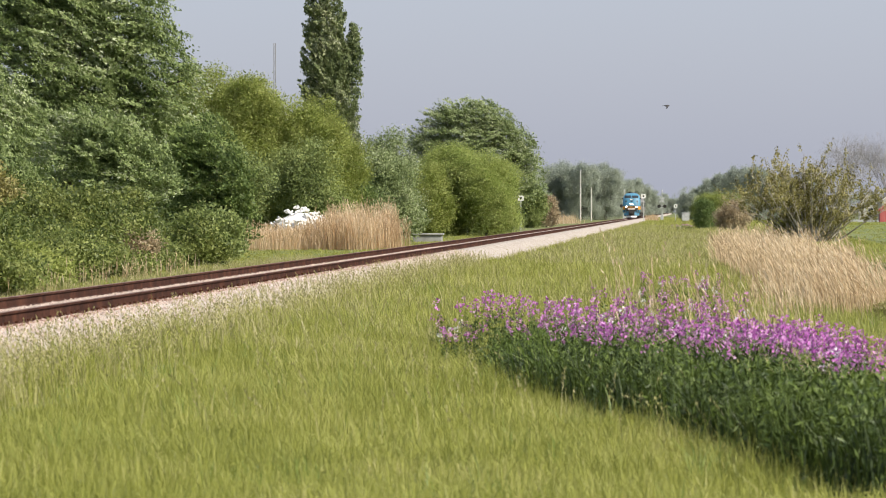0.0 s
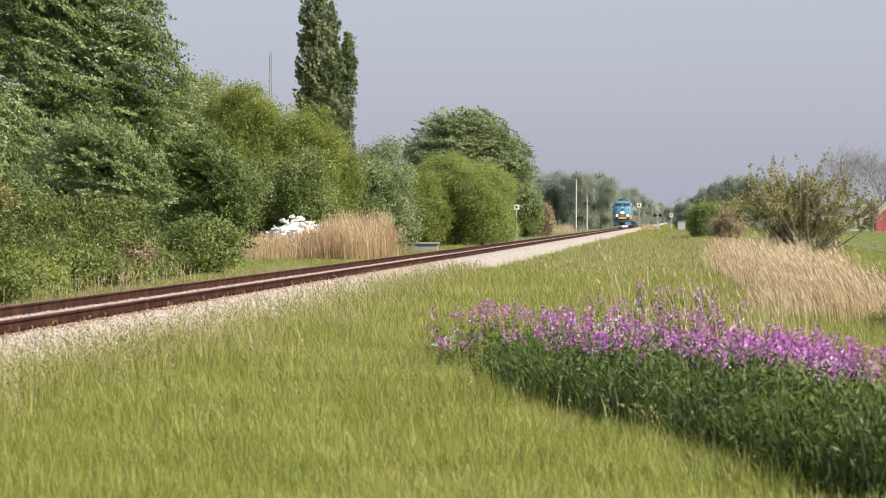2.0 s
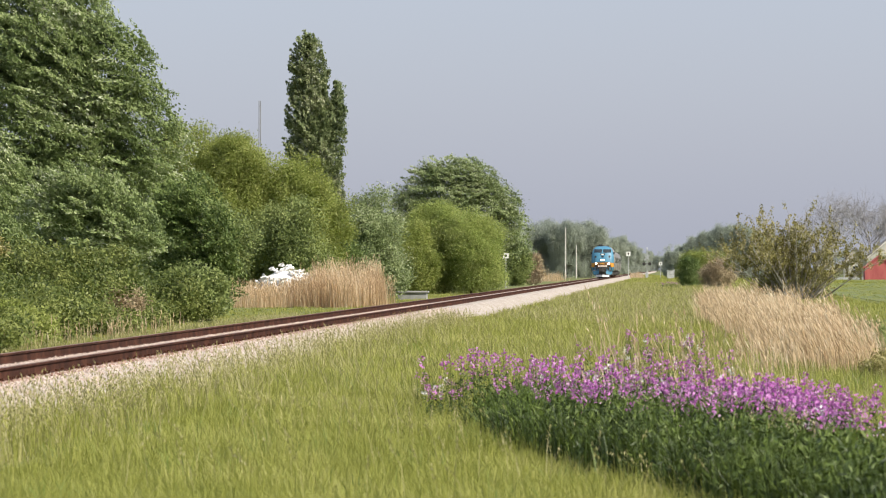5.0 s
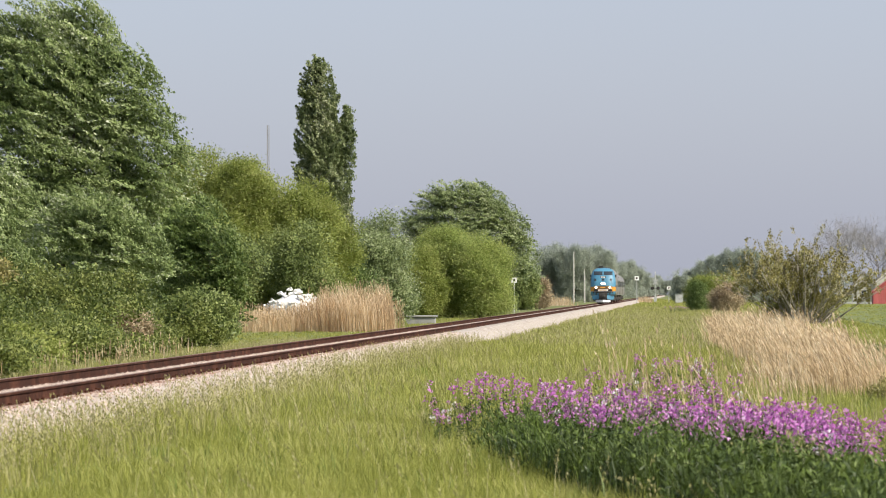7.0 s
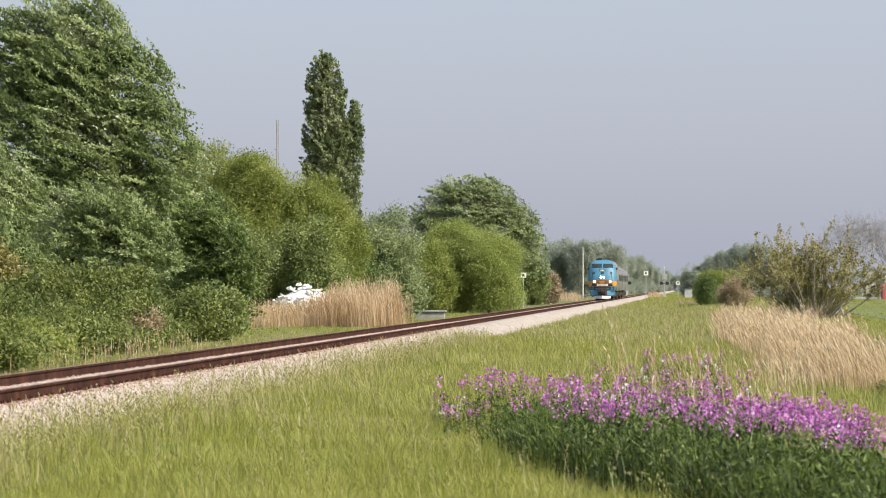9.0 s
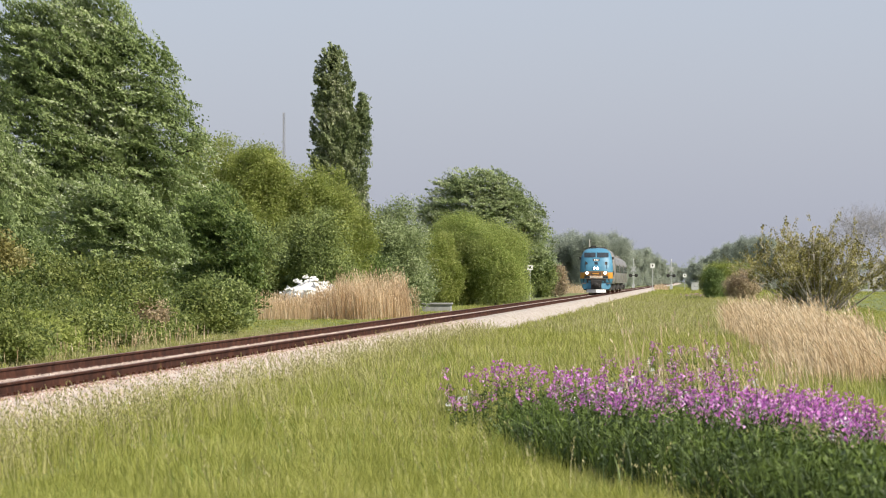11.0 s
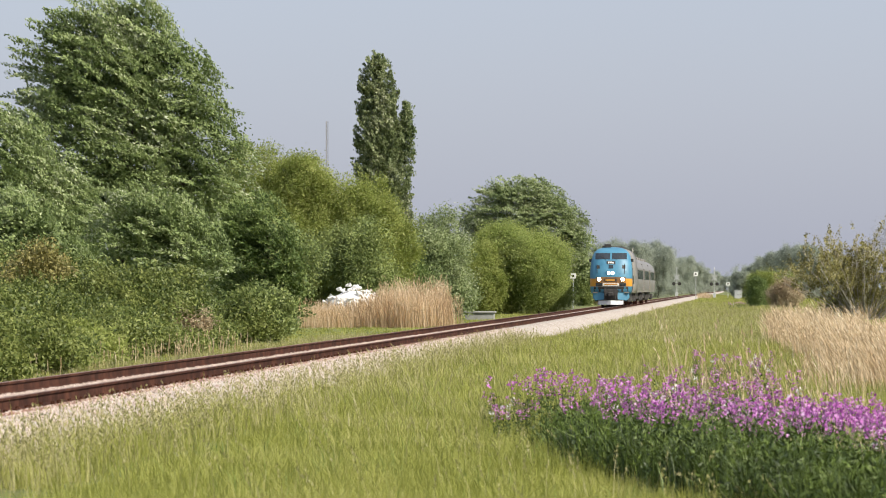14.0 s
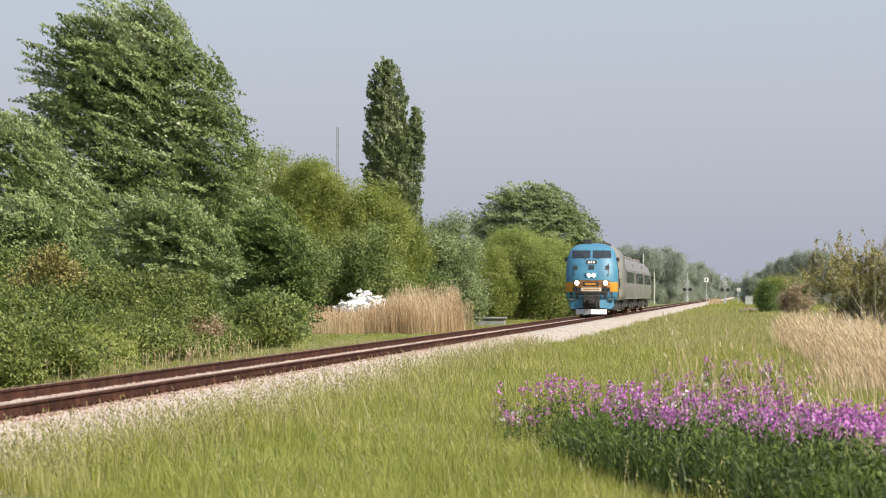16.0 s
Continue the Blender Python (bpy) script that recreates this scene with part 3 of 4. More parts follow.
# ---- flowers ----
def flowering_plant(h, heads, white):
    """A tall stalked plant with narrow leaves and loose round heads of four-petalled blossom."""
    t = thing("flowering_plant", "tall leafy meadow plant with heads of magenta-purple blossom", "flower", group="purple flowers in the meadow")
    sv, lp, fp = [], [], []
    for i in range(heads):
        f = Vector((rng.normal(0, 0.11), rng.normal(0, 0.11), 0))
        tip = Vector((f.x * 1.8 + rng.normal(-0.05, 0.07), f.y * 1.8 + rng.normal(0, 0.07), h * rng.uniform(0.78, 1.05)))
        sv.append((f, tip, 0.006, 0.003))
        for k in range(46):
            s = rng.random()
            lp.append(tuple(f.lerp(tip, 0.05 + 0.72 * s) + Vector(rng.normal(size=3)) * (0.075 - 0.045 * s)))
        for k in range(15):
            s = rng.random() ** 0.8
            d = unit(rng.normal(size=(1, 3)))[0]
            fp.append((tip.x + d[0] * 0.055 * (1.2 - s * 0.6), tip.y + d[1] * 0.055, tip.z - 0.13 + 0.17 * s + d[2] * 0.02))
    part("stem", tubes_mesh("stem", sv, M_STEM_SHADED, 4), M_STEM_SHADED, t)
    part("leaves", leaf_mesh("leaves", np.array(lp), 0.07, M_STEM_SHADED, (0, 0, 0.5), 0.25), M_STEM_SHADED, t)
    m = M_WHITE_BLOOM if white else M_PETAL
    part("blossom", leaf_mesh("blossom", np.array(fp), 0.037, m, None, 0.9), m, t)
    return t


kinds = [flowering_plant(0.95, 4, False), flowering_plant(1.05, 5, False), flowering_plant(0.85, 3, False), flowering_plant(0.82, 2, True)]
tagged(kinds[3], "tall leafy meadow plant with heads of white blossom")
spots = []
for i in range(225):
    a = rng.random() ** 0.7
    if a < 0.42 and rng.random() < 0.62:
        continue
    if a > 0.75:
        e = abs(rng.normal(7.5, 2.8))
    elif rng.random() < 0.72:
        e = abs(rng.normal(6.5, 3.0))
    else:
        e = rng.uniform(5, 26 if a > 0.35 else 12)
    spots.append((-2.85 + 4.6 * a + 0.12 * e * (a - 0.45) * 0.6 + rng.normal(0, 0.15), 61 - 22 * a + e, 0.96 + rng.normal(0, 0.07)))
for i in range(16):
    spots.append((rng.uniform(-1.2, 0.6), rng.uniform(85, 110), 0.85))
for i in range(12):
    spots.append((rng.uniform(-1.6, 1.2), rng.uniform(470, 530), 0.8))
for i in range(8):
    spots.append((rng.uniform(-3.8, -2.8), rng.uniform(60, 68), rng.uniform(0.55, 0.8)))
for i, (x, y, s) in enumerate(spots):
    src = kinds[3] if rng.random() < 0.12 else kinds[i % 3]
    m = pose(x, y, float(ground_z(x, y)) - 0.02, rng.normal(0, 5), rng.normal(-3, 5), rng.uniform(0, 360)) @ Matrix.Scale(s, 4)
    if i < 4:
        kinds[i].matrix_basis = m
    else:
        c = copy_thing(src, m)
        c.scale = (s, s, s)


# Stems and leaves whose dark colour carries the shade of the bank's near side.
def flower_foliage():
    n = 54000
    a = rng.random(n) ** 0.8
    x = -2.35 + 4.05 * a + rng.normal(0, 0.2, n)
    e = np.abs(rng.normal(0, 5.5, n))
    y = 59.0 - 23.5 * a - 1.5 * a * a + e
    g = ground_z(x, y)
    hh = (0.44 + 0.28 * np.minimum(1, a * 1.6)) * rng.uniform(0.6, 1.15, n)
    v, q, t = blades(np.stack([x, y, g], 1), hh, 0.016 * rng.uniform(0.6, 1.5, n), (-0.05, 0))
    p = np.stack([x, y, g + hh * rng.uniform(0.1, 0.95, n)], 1)
    p = np.concatenate([p, p + rng.normal(0, 0.08, p.shape)])
    az = unit(rng.normal(size=p.shape) * 0.7 + np.array([0, 0, 0.6]))
    b = unit(np.cross(az, rng.normal(size=p.shape)))
    lv = np.stack([p - az * 0.045, p + b * 0.012, p + az * 0.055, p - b * 0.012], 1).reshape(-1, 3)
    me = mesh_np("flower_foliage", np.concatenate([v, lv]), np.concatenate([q, np.arange(len(lv)).reshape(-1, 4) + len(v)]), t, M_STEM_SHADED)
    return tagged(new("flower_foliage", me), "dense stems and leaves below the purple flowers, darkened with painted shade", "foliage", kind="stuff")


flower_foliage()


# ---- trees and bushes behind the track ----
def bush(label, x, y, w, top, mat, d=None, clumps=260, per=55, spread=0.32, leaf=0.155, seed_blobs=12, swept=False):
    z = float(ground_z(x, y))
    h = top - z
    d = d or w
    blobs = [(0, 0, h * 0.46, w * 0.42, d * 0.4, h * 0.52), (0, 0, h * 0.22, w * 0.46, d * 0.42, h * 0.25)]
    for i in range(seed_blobs):
        v = unit(rng.normal(size=(1, 3)))[0]
        v[1] = -abs(v[1]) if rng.random() < 0.75 else v[1]
        k = rng.uniform(0.17, 0.28)
        blobs.append((v[0] * w * 0.36, v[1] * d * 0.34, h * (0.47 + 0.38 * v[2]), w * k, d * k, h * k * 0.85))
    if swept:
        return tree("bush", label, x, y, z, h, blobs, mat, clumps, int(per * 1.35), 0.2, leaf, way=(-0.7, -0.1, 0.35), reach=1.5, trunk=0.05 + 0.012 * h, category="bush", limbs=5, swept=True)
    return tree("bush", label, x, y, z, h, blobs, mat, int(clumps * 1.4), int(per * 1.25), spread * 0.85, leaf, trunk=0.05 + 0.012 * h, category="bush", limbs=5)


tree("maple_tree", "tall broad maple with pale-backed leaves tossed by the wind", -29.5, 216, -0.8, 16.2,
     [(-0.4, 0, 9.0, 4.6, 4.6, 6.0), (1.0, 0, 6.8, 4.4, 4.4, 5.2), (-0.9, 0, 12.6, 2.9, 3, 3.4), (-2.2, 0, 8.2, 3.4, 3.6, 4.2), (2.6, 0, 4.6, 3.2, 3.6, 3.6), (-2.0, 0, 4.4, 4.4, 4, 3.6), (-3.0, 0, 12.8, 1.7, 2, 2.4), (4.1, 0, 8.2, 2.3, 3, 3.2), (2.7, -1, 11.6, 2.1, 2, 2.6), (0.9, 0, 14.2, 1.7, 2, 2.0)],
     M_MAPLE, 2300, 82, 0.21, 0.18, way=(-0.95, -0.1, 0.6), reach=2.5, trunk=0.42, limbs=14, swept=True)
tree("maple_tree", "lower maple standing against a taller one", -33.2, 203, -0.8, 9.6,
     [(0, 0, 6.2, 3.6, 3.6, 4.2), (1.8, 0, 4.4, 3.2, 3.2, 3.4)], M_MAPLE, 900, 76, 0.2, 0.165, way=(-0.9, -0.1, 0.5), reach=1.9, trunk=0.3, swept=True)
tree("poplar_tree", "tall narrow dark poplar rising over the bushes", -24.2, 308, -0.8, 18.3,
     [(0.1, 0, 8.5, 1.75, 1.6, 5.0), (-0.35, 0, 11.3, 1.65, 1.6, 4.6), (-0.4, 0, 15.2, 1.25, 1.3, 2.9), (1.5, 0, 11.9, 0.5, 0.6, 2.9), (0.7, 0, 5.5, 1.5, 1.5, 3.5)],
     M_POPLAR, 1250, 84, 0.19, 0.17, way=(-0.3, -0.1, 0.9), reach=1.05, trunk=0.28, limbs=8, swept=True)
tree("round_tree", "broad round-crowned tree with layered wind-blown foliage", -21.4, 444, -0.8, 13.2,
     [(0.8, 0, 8.4, 5.2, 5.2, 4.6), (3.2, -1, 7.4, 3.8, 4, 3.8), (-1.6, -1, 9.0, 3.4, 3.4, 3.4), (-4.6, 0, 6.4, 2.9, 3.2, 3.4), (-0.5, 0, 4.5, 5.8, 5, 4), (4.9, 0, 5.4, 2.4, 3, 3.0)],
     M_SAGE, 1500, 74, 0.30, 0.23, way=(-0.75, -0.1, 0.12), reach=2.8, trunk=0.4, limbs=10, swept=True)
for x, y, w, top, m in ((-16.9, 99, 2.8, 0.75, M_BRAMBLE), (-18.9, 106, 4.0, 1.6, M_BRAMBLE), (-17.1, 109, 2.6, 0.45, M_BRAMBLE), (-19.2, 119, 4.0, 1.5, M_BRAMBLE), (-17.3, 118, 2.4, 0.2, M_LIME),
                        (-18.0, 127, 2.8, 0.45, M_BRAMBLE), (-19.4, 135, 3.6, 1.0, M_BRAMBLE), (-18.0, 140, 2.6, 0.1, M_BRAMBLE), (-18.4, 154, 2.8, 0.2, M_BRAMBLE), (-21.6, 121, 4.2, 2.3, M_BRAMBLE), (-21.2, 112, 4.0, 2.2, M_BRAMBLE)):
    bush("tangled low bramble hedge beside the track", x, y, w, top, m, d=w * 2.2, clumps=240, per=50, spread=0.2, leaf=0.115, seed_blobs=16)
bush("patch of bare brown bramble stems in the hedge", -18.5, 151, 1.5, 0.6, M_BROWN, clumps=90, spread=0.16, leaf=0.09)
bush("low spreading green bush beside the track", -21.8, 138, 3.4, 1.3, M_BRAMBLE, clumps=300, spread=0.22, leaf=0.13)
bush("low spreading green bush beside the track", -20.6, 152, 5.4, 1.9, M_BRAMBLE, clumps=420, spread=0.24, leaf=0.13)
bush("low green bush beside the track", -18.9, 170, 3.0, 0.8, M_BRAMBLE, clumps=220, spread=0.22, leaf=0.13)
bush("low green bush beside the track", -23.5, 160, 4.5, 2.4, M_BRAMBLE, clumps=360, spread=0.24, leaf=0.14)
bush("green shrub with pale leaf undersides", -28.6, 180, 6.0, 5.4, M_MAPLE, clumps=560, swept=True)
bush("green shrub with pale leaf undersides", -24.6, 190, 6.2, 5.6, M_MAPLE, clumps=600, swept=True)
bush("low green bush in the thicket", -22.6, 178, 4.0, 2.2, M_BRAMBLE, clumps=260, spread=0.24, leaf=0.15)
bush("low green bush in the thicket", -26.4, 168, 4.4, 2.6, M_BRAMBLE, clumps=280, spread=0.24, leaf=0.15)
bush("low green bush in the thicket", -20.2, 190, 2.8, 1.5, M_BUSH, clumps=180, spread=0.24, leaf=0.15)
bush("yellowish shrub among the green bushes", -24.0, 154, 2.4, 2.75, M_OLIVE, clumps=130, spread=0.2, leaf=0.13)
bush("dense green shrub in the thicket", -31.0, 176, 5.0, 4.2, M_BUSH, clumps=320)
bush("dense dark green shrub by the track", -21.0, 200, 4.2, 5.6, M_DARK, clumps=420, swept=True)
bush("leafy green tree in the thicket", -28.3, 267, 9.4, 9.6, M_LIME, clumps=1100, per=90, leaf=0.135, seed_blobs=9)
bush("leafy green tree in the thicket", -24.0, 266, 7.6, 8.3, M_LIME, clumps=900, per=90, leaf=0.135, seed_blobs=9)
bush("leafy green tree in the thicket", -21.8, 262, 4.6, 5.6, M_BUSH, clumps=360)
bush("leafy green tree in the thicket", -26.0, 240, 6.5, 6.0, M_BUSH, clumps=420)
bush("leafy green tree in the thicket", -26.2, 266, 7.0, 9.1, M_LIME, clumps=900, per=90, leaf=0.135, seed_blobs=9)
bush("leafy green tree in the thicket", -22.0, 271, 5.8, 7.1, M_LIME, clumps=640, per=85, leaf=0.135, seed_blobs=9)
bush("leafy green bush in the thicket", -22.4, 286, 5.2, 6.2, M_BUSH, clumps=400)
bush("grey-green leafy bush by the track", -19.4, 292, 4.2, 4.9, M_SAGE, clumps=380)
bush("grey-green leafy bush by the track", -21.4, 330, 5.0, 6.6, M_SAGE, clumps=380)
bush("dark green bush in the thicket", -20.6, 276, 3.0, 3.6, M_DARK, clumps=220)
bush("fresh green willow bush by the track", -18.2, 364, 6.2, 6.3, M_WILLOW, clumps=700, per=100, leaf=0.14, spread=0.4, seed_blobs=11)
bush("fresh green willow bush by the track", -15.9, 362, 5.0, 5.6, M_WILLOW, clumps=520, per=100, leaf=0.14, spread=0.4, seed_blobs=11)
bush("fresh green willow bush by the track", -20.2, 360, 4.2, 5.0, M_LIME, clumps=340)
bush("brownish green bush along the track", -18.6, 533, 4.6, 4.6, M_BUSH, clumps=240, leaf=0.25)
bush("brownish bush far along the track", -17.2, 560, 2.6, 3.0, M_BROWN, clumps=140, leaf=0.22)


# ---- far tree lines ----
def far_tree(x, y, w, top, mat=None):
    """A full-leaved tree with a lumpy domed crown that reaches low."""
    z = -0.9
    h = top - z
    b = [(0, 0, h * 0.5, w * 0.42, w * 0.42, h * 0.4), (0, 0, h * 0.2, w * 0.6, w * 0.5, h * 0.24)]
    for k in range(9):
        a = k * 0.7
        b.append((math.cos(a) * w * 0.34, -abs(math.sin(a)) * w * 0.3, h * (0.55 + 0.32 * rng.random()), w * rng.uniform(0.2, 0.3), w * 0.24, h * rng.uniform(0.15, 0.22)))
    t = tree("far_tree", "haze-paled green tree in a distant tree line", x, y, z, h, b, mat or M_FAR_HAZED, 560, 95, 0.04 * h, 0.26, trunk=0.3, limbs=4)
    t["group"] = "distant tree line"
    return t


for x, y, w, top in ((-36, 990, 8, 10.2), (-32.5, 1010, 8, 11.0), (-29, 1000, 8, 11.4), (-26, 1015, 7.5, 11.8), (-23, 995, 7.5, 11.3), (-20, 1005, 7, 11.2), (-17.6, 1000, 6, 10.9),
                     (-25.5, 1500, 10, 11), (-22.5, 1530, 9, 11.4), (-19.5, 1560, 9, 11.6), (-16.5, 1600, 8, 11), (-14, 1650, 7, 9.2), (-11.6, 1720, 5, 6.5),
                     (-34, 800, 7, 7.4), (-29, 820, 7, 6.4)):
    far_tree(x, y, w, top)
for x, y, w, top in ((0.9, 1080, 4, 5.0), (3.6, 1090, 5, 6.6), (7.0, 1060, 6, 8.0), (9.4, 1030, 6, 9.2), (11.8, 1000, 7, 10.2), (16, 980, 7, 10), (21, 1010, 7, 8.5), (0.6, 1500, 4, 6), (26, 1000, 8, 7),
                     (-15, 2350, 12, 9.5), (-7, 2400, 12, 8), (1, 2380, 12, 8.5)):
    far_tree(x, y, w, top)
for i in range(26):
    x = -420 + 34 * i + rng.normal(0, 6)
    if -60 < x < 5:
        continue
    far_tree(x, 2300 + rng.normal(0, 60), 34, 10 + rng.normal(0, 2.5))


# ---- meadow side: shrub, bushes, bare trees ----
bush("fresh green bush at the edge of the field", 3.4, 571, 4.6, 3.5, M_LIME, clumps=360, leaf=0.17)
bush("fresh green bush at the edge of the field", 5.8, 590, 4.4, 3.8, M_LIME, clumps=300, leaf=0.17)
bush("small dark green bush at the edge of the field", 2.3, 556, 2.2, 2.6, M_DARK, clumps=170, leaf=0.17)
bush("leafless reddish brown bush by the field", 5.2, 500, 3.6, 2.3, M_BROWN, clumps=220, leaf=0.16)
bush("low dark green bramble beside the reeds", 4.6, 100, 1.5, 0.05, M_BUSH, d=3, clumps=260, spread=0.1, leaf=0.06)
bush("low brown-green bramble in the meadow", 4.3, 88, 1.2, -0.35, M_OLIVE, d=3, clumps=120, spread=0.1, leaf=0.05)


def twiggy(name, label, x, y, h, spread, stems, twigs, leaf_n, leaf, r0, category):
    """Many thin arching stems that fork, with sparse leaves gathered along the upper twigs."""
    z = float(ground_z(x, y))
    t = thing(name, label, category, x, y, z)
    segs = []
    ends = []
    for i in range(stems):
        a = rng.uniform(0, 6.28)
        out = rng.uniform(0.12, 1.0)
        foot = Vector((math.cos(a) * 1.7 * rng.random(), math.sin(a) * 1.7 * rng.random(), -0.1))
        tip = Vector((math.cos(a) * spread * out, math.sin(a) * spread * out, h * (1 - 0.5 * out ** 2.2) * rng.uniform(0.66, 0.97)))
        mid = foot.lerp(tip, 0.45) + Vector((math.cos(a) * 0.3, 0, h * 0.05))
        segs.append((foot, mid, r0 * 1.7, r0 * 1.1))
        segs.append((mid, tip, r0 * 1.1, r0 * 0.3))
        for k in range(twigs):
            s = mid.lerp(tip, rng.uniform(0.0, 0.95)) if k % 3 else foot.lerp(mid, rng.uniform(0.35, 1))
            e = s + Vector((rng.normal(0, 0.09) * h, rng.normal(0, 0.09) * h, abs(rng.normal(0.11, 0.07)) * h))
            segs.append((s, e, r0 * 0.4, r0 * 0.15))
            ends.append((s, e))
    part("branchwork", tubes_mesh("branchwork", segs, M_TWIG, 4), M_TWIG, t)
    p = []
    ends = [q for q in ends if q[1].z > 0.25 * h]
    for i in range(leaf_n // 9):
        s, e = ends[int(len(ends) * rng.random())]
        k = rng.uniform(0.2, 1.0)
        for j in range(9):
            p.append(tuple(s.lerp(e, k + 0.07 * rng.normal()) + Vector((rng.normal(0, 0.07), rng.normal(0, 0.07), rng.normal(0, 0.12)))))
    part("leaves", leaf_mesh("leaves", np.array(p), leaf, M_OLIVE, (0, 0, 0.5)), M_OLIVE, t)
    return t


def bare_tree(x, y, h):
    """A leafless tree that forks again and again into fine twigs."""
    t = thing("bare_tree", "tall leafless grey tree behind the farmhouse", "tree", x, y, -0.9, group="bare trees by the farmhouse")
    segs = []

    def grow(p, way, ln, r, depth):
        q = p + way * ln
        segs.append((p, q, r, r * 0.7))
        if depth == 7:
            return
        for k in range((3 if depth < 6 else 2) if depth else 6):
            w = (way + Vector(rng.normal(size=3)) * (0.42 + 0.05 * depth) + Vector((0, 0, 0.12))).normalized()
            grow(p.lerp(q, rng.uniform(0.6, 1.0)), w, ln * rng.uniform(0.66, 0.86), r * 0.62, depth + 1)

    grow(Vector((0, 0, -0.2)), Vector((0, 0, 1)), h * 0.25, h * 0.0095, 0)
    part("branchwork", tubes_mesh("branchwork", segs, M_BARE, 4), M_BARE, t)
    return t


twiggy("shrub", "large open shrub with sparse yellowing leaves and bare stems", 8.9, 320, 6.6, 7.2, 58, 12, 24000, 0.165, 0.026, "shrub")
bush("undergrowth at the foot of the large shrub", 8.6, 322, 5.0, 0.6, M_OLIVE, clumps=160, leaf=0.14)
for x, y, h in ((31.5, 900, 22), (40.5, 915, 23), (47, 925, 20)):
    bare_tree(x, y, h)


# ---- farmhouse, barn ----
def farmhouse():
    t = thing("farmhouse", "cream clapboard farmhouse with white trim and grey roof", "house", 43.8, 905, -0.9)
    w, d, e, r = 4.6, 9.0, 4.3, 8.3
    part("wall", loft([[(-w, yy, 0), (w, yy, 0), (w, yy, e), (0, yy, r), (-w, yy, e)] for yy in (0, d)]), M_CREAM, t)
    for s in (-1, 1):
        part("roof", loft([[(s * (w + 0.45), yy, e - 0.25), (0, yy, r + 0.12), (0, yy, r + 0.35), (s * (w + 0.5), yy, e)] for yy in (-0.4, d + 0.4)]), M_ROOF, t, "grey shingle roof slope")
        part("trim", loft([[(s * (w + 0.4), yy, e - 0.42), (0, yy, r - 0.1), (0, yy, r + 0.1), (s * (w + 0.4), yy, e - 0.22)] for yy in (-0.45, -0.41)]), M_WHITE, t, "white verge board")
    wing = part("wing", loft([[(-w - 4.5, yy, 0), (-w, yy, 0), (-w, yy, 3.6), (-w - 2.2, yy, 6.2), (-w - 4.5, yy, 3.6)] for yy in (1.2, 7)]), M_CREAM, t)
    for s, x in ((-1, -w - 2.25), (1, -w - 2.25)):
        part("roof", loft([[(x + s * 2.6, yy, 3.4), (x, yy, 6.3), (x, yy, 6.5), (x + s * 2.65, yy, 3.6)] for yy in (0.9, 7.2)]), M_ROOF, t)
    for x, z, y in ((0.2, 5.2, 0), (-2.2, 2.0, 0), (2.2, 2.0, 0), (-w - 2.3, 2.0, 1.2)):
        win = part("window", boxed(x - 0.62, x + 0.62, y - 0.06, y - 0.004, z - 0.8, z + 0.8, bevel=0.02), M_WHITE, t, "white window frame")
        for q in (-1, 1):
            part("pane", boxed(x - 0.46, x + 0.46, y - 0.09, y - 0.064, z + (0.05 if q > 0 else -0.68), z + (0.68 if q > 0 else -0.05)), M_PANE, win)
    return t


def barn():
    t = thing("barn", "small red board shed beside the farmhouse", "shed", 40.2, 872, -0.9)
    part("wall", loft([[(-2.9, yy, 0), (2.9, yy, 0), (2.9, yy, 2.4), (0, yy, 4.6), (-2.9, yy, 2.4)] for yy in (0, 6)]), M_RED, t)
    for s in (-1, 1):
        part("roof", loft([[(s * 3.2, yy, 2.15), (0, yy, 4.65), (0, yy, 4.8), (s * 3.25, yy, 2.3)] for yy in (-0.3, 6.3)]), M_RED, t)
    for i in range(17):
        part("board", boxed(-2.85 + i * 0.335, -2.85 + i * 0.335 + 0.3, -0.03, -0.004, 0.05, 2.3), M_RED, t)
    return t


farmhouse()
barn()
low_wall = thing("low_wall", "low pale grey garden wall in front of the farmhouse", "wall", 33.5, 890, -0.9)
for i in range(8):
    part("panel", boxed(-6 + 1.5 * i, -4.52 + 1.5 * i, 0, 0.25, 0, 0.42, bevel=0.03), M_POST, low_wall)
    part("post", boxed(-6.1 + 1.5 * i, -5.9 + 1.5 * i, -0.05, 0.3, 0, 0.55, bevel=0.02), M_POST, low_wall)
field = part("field", boxed(14, 260, 260, 880, -1.4, -0.885), M_FIELD, None)
tagged(field, "pale green young crop field beyond the shrub", "field", kind="structure")


# ---- line-side things ----
def post_sign(label, x, y, h, plate_w, plate_h, pole_r=0.045, square=True):
    t = thing("trackside_sign", label, "sign", x, y, float(ground_z(x, y)))
    part("post", tubed((0, 0, -0.1), (0, 0, h - plate_h * 0.3), pole_r), M_POST, t)
    pl = part("plate", boxed(-plate_w / 2, plate_w / 2, -0.07, -0.045, h - plate_h, h, bevel=0.01), M_WHITE, t, "white plate")
    part("mark", boxed(-plate_w * 0.18, plate_w * 0.18, -0.078, -0.0705, h - plate_h * 0.72, h - plate_h * 0.25), M_BLACK, pl, "black bar")
    part("bracket", boxed(-0.06, 0.06, -0.045, 0.05, h - plate_h * 0.6, h - plate_h * 0.4), M_POST, t)
    return t


post_sign("white square sign on a thin grey post beside the track", -14.8, 406, 3.4, 0.5, 0.45)
post_sign("white square sign on a post by the crossing", -7.1, 760, 4.75, 0.72, 0.72, 0.06)


post_sign("small white sign on a post beyond the crossing", -2.1, 940, 3.5, 0.7, 0.7, 0.06)


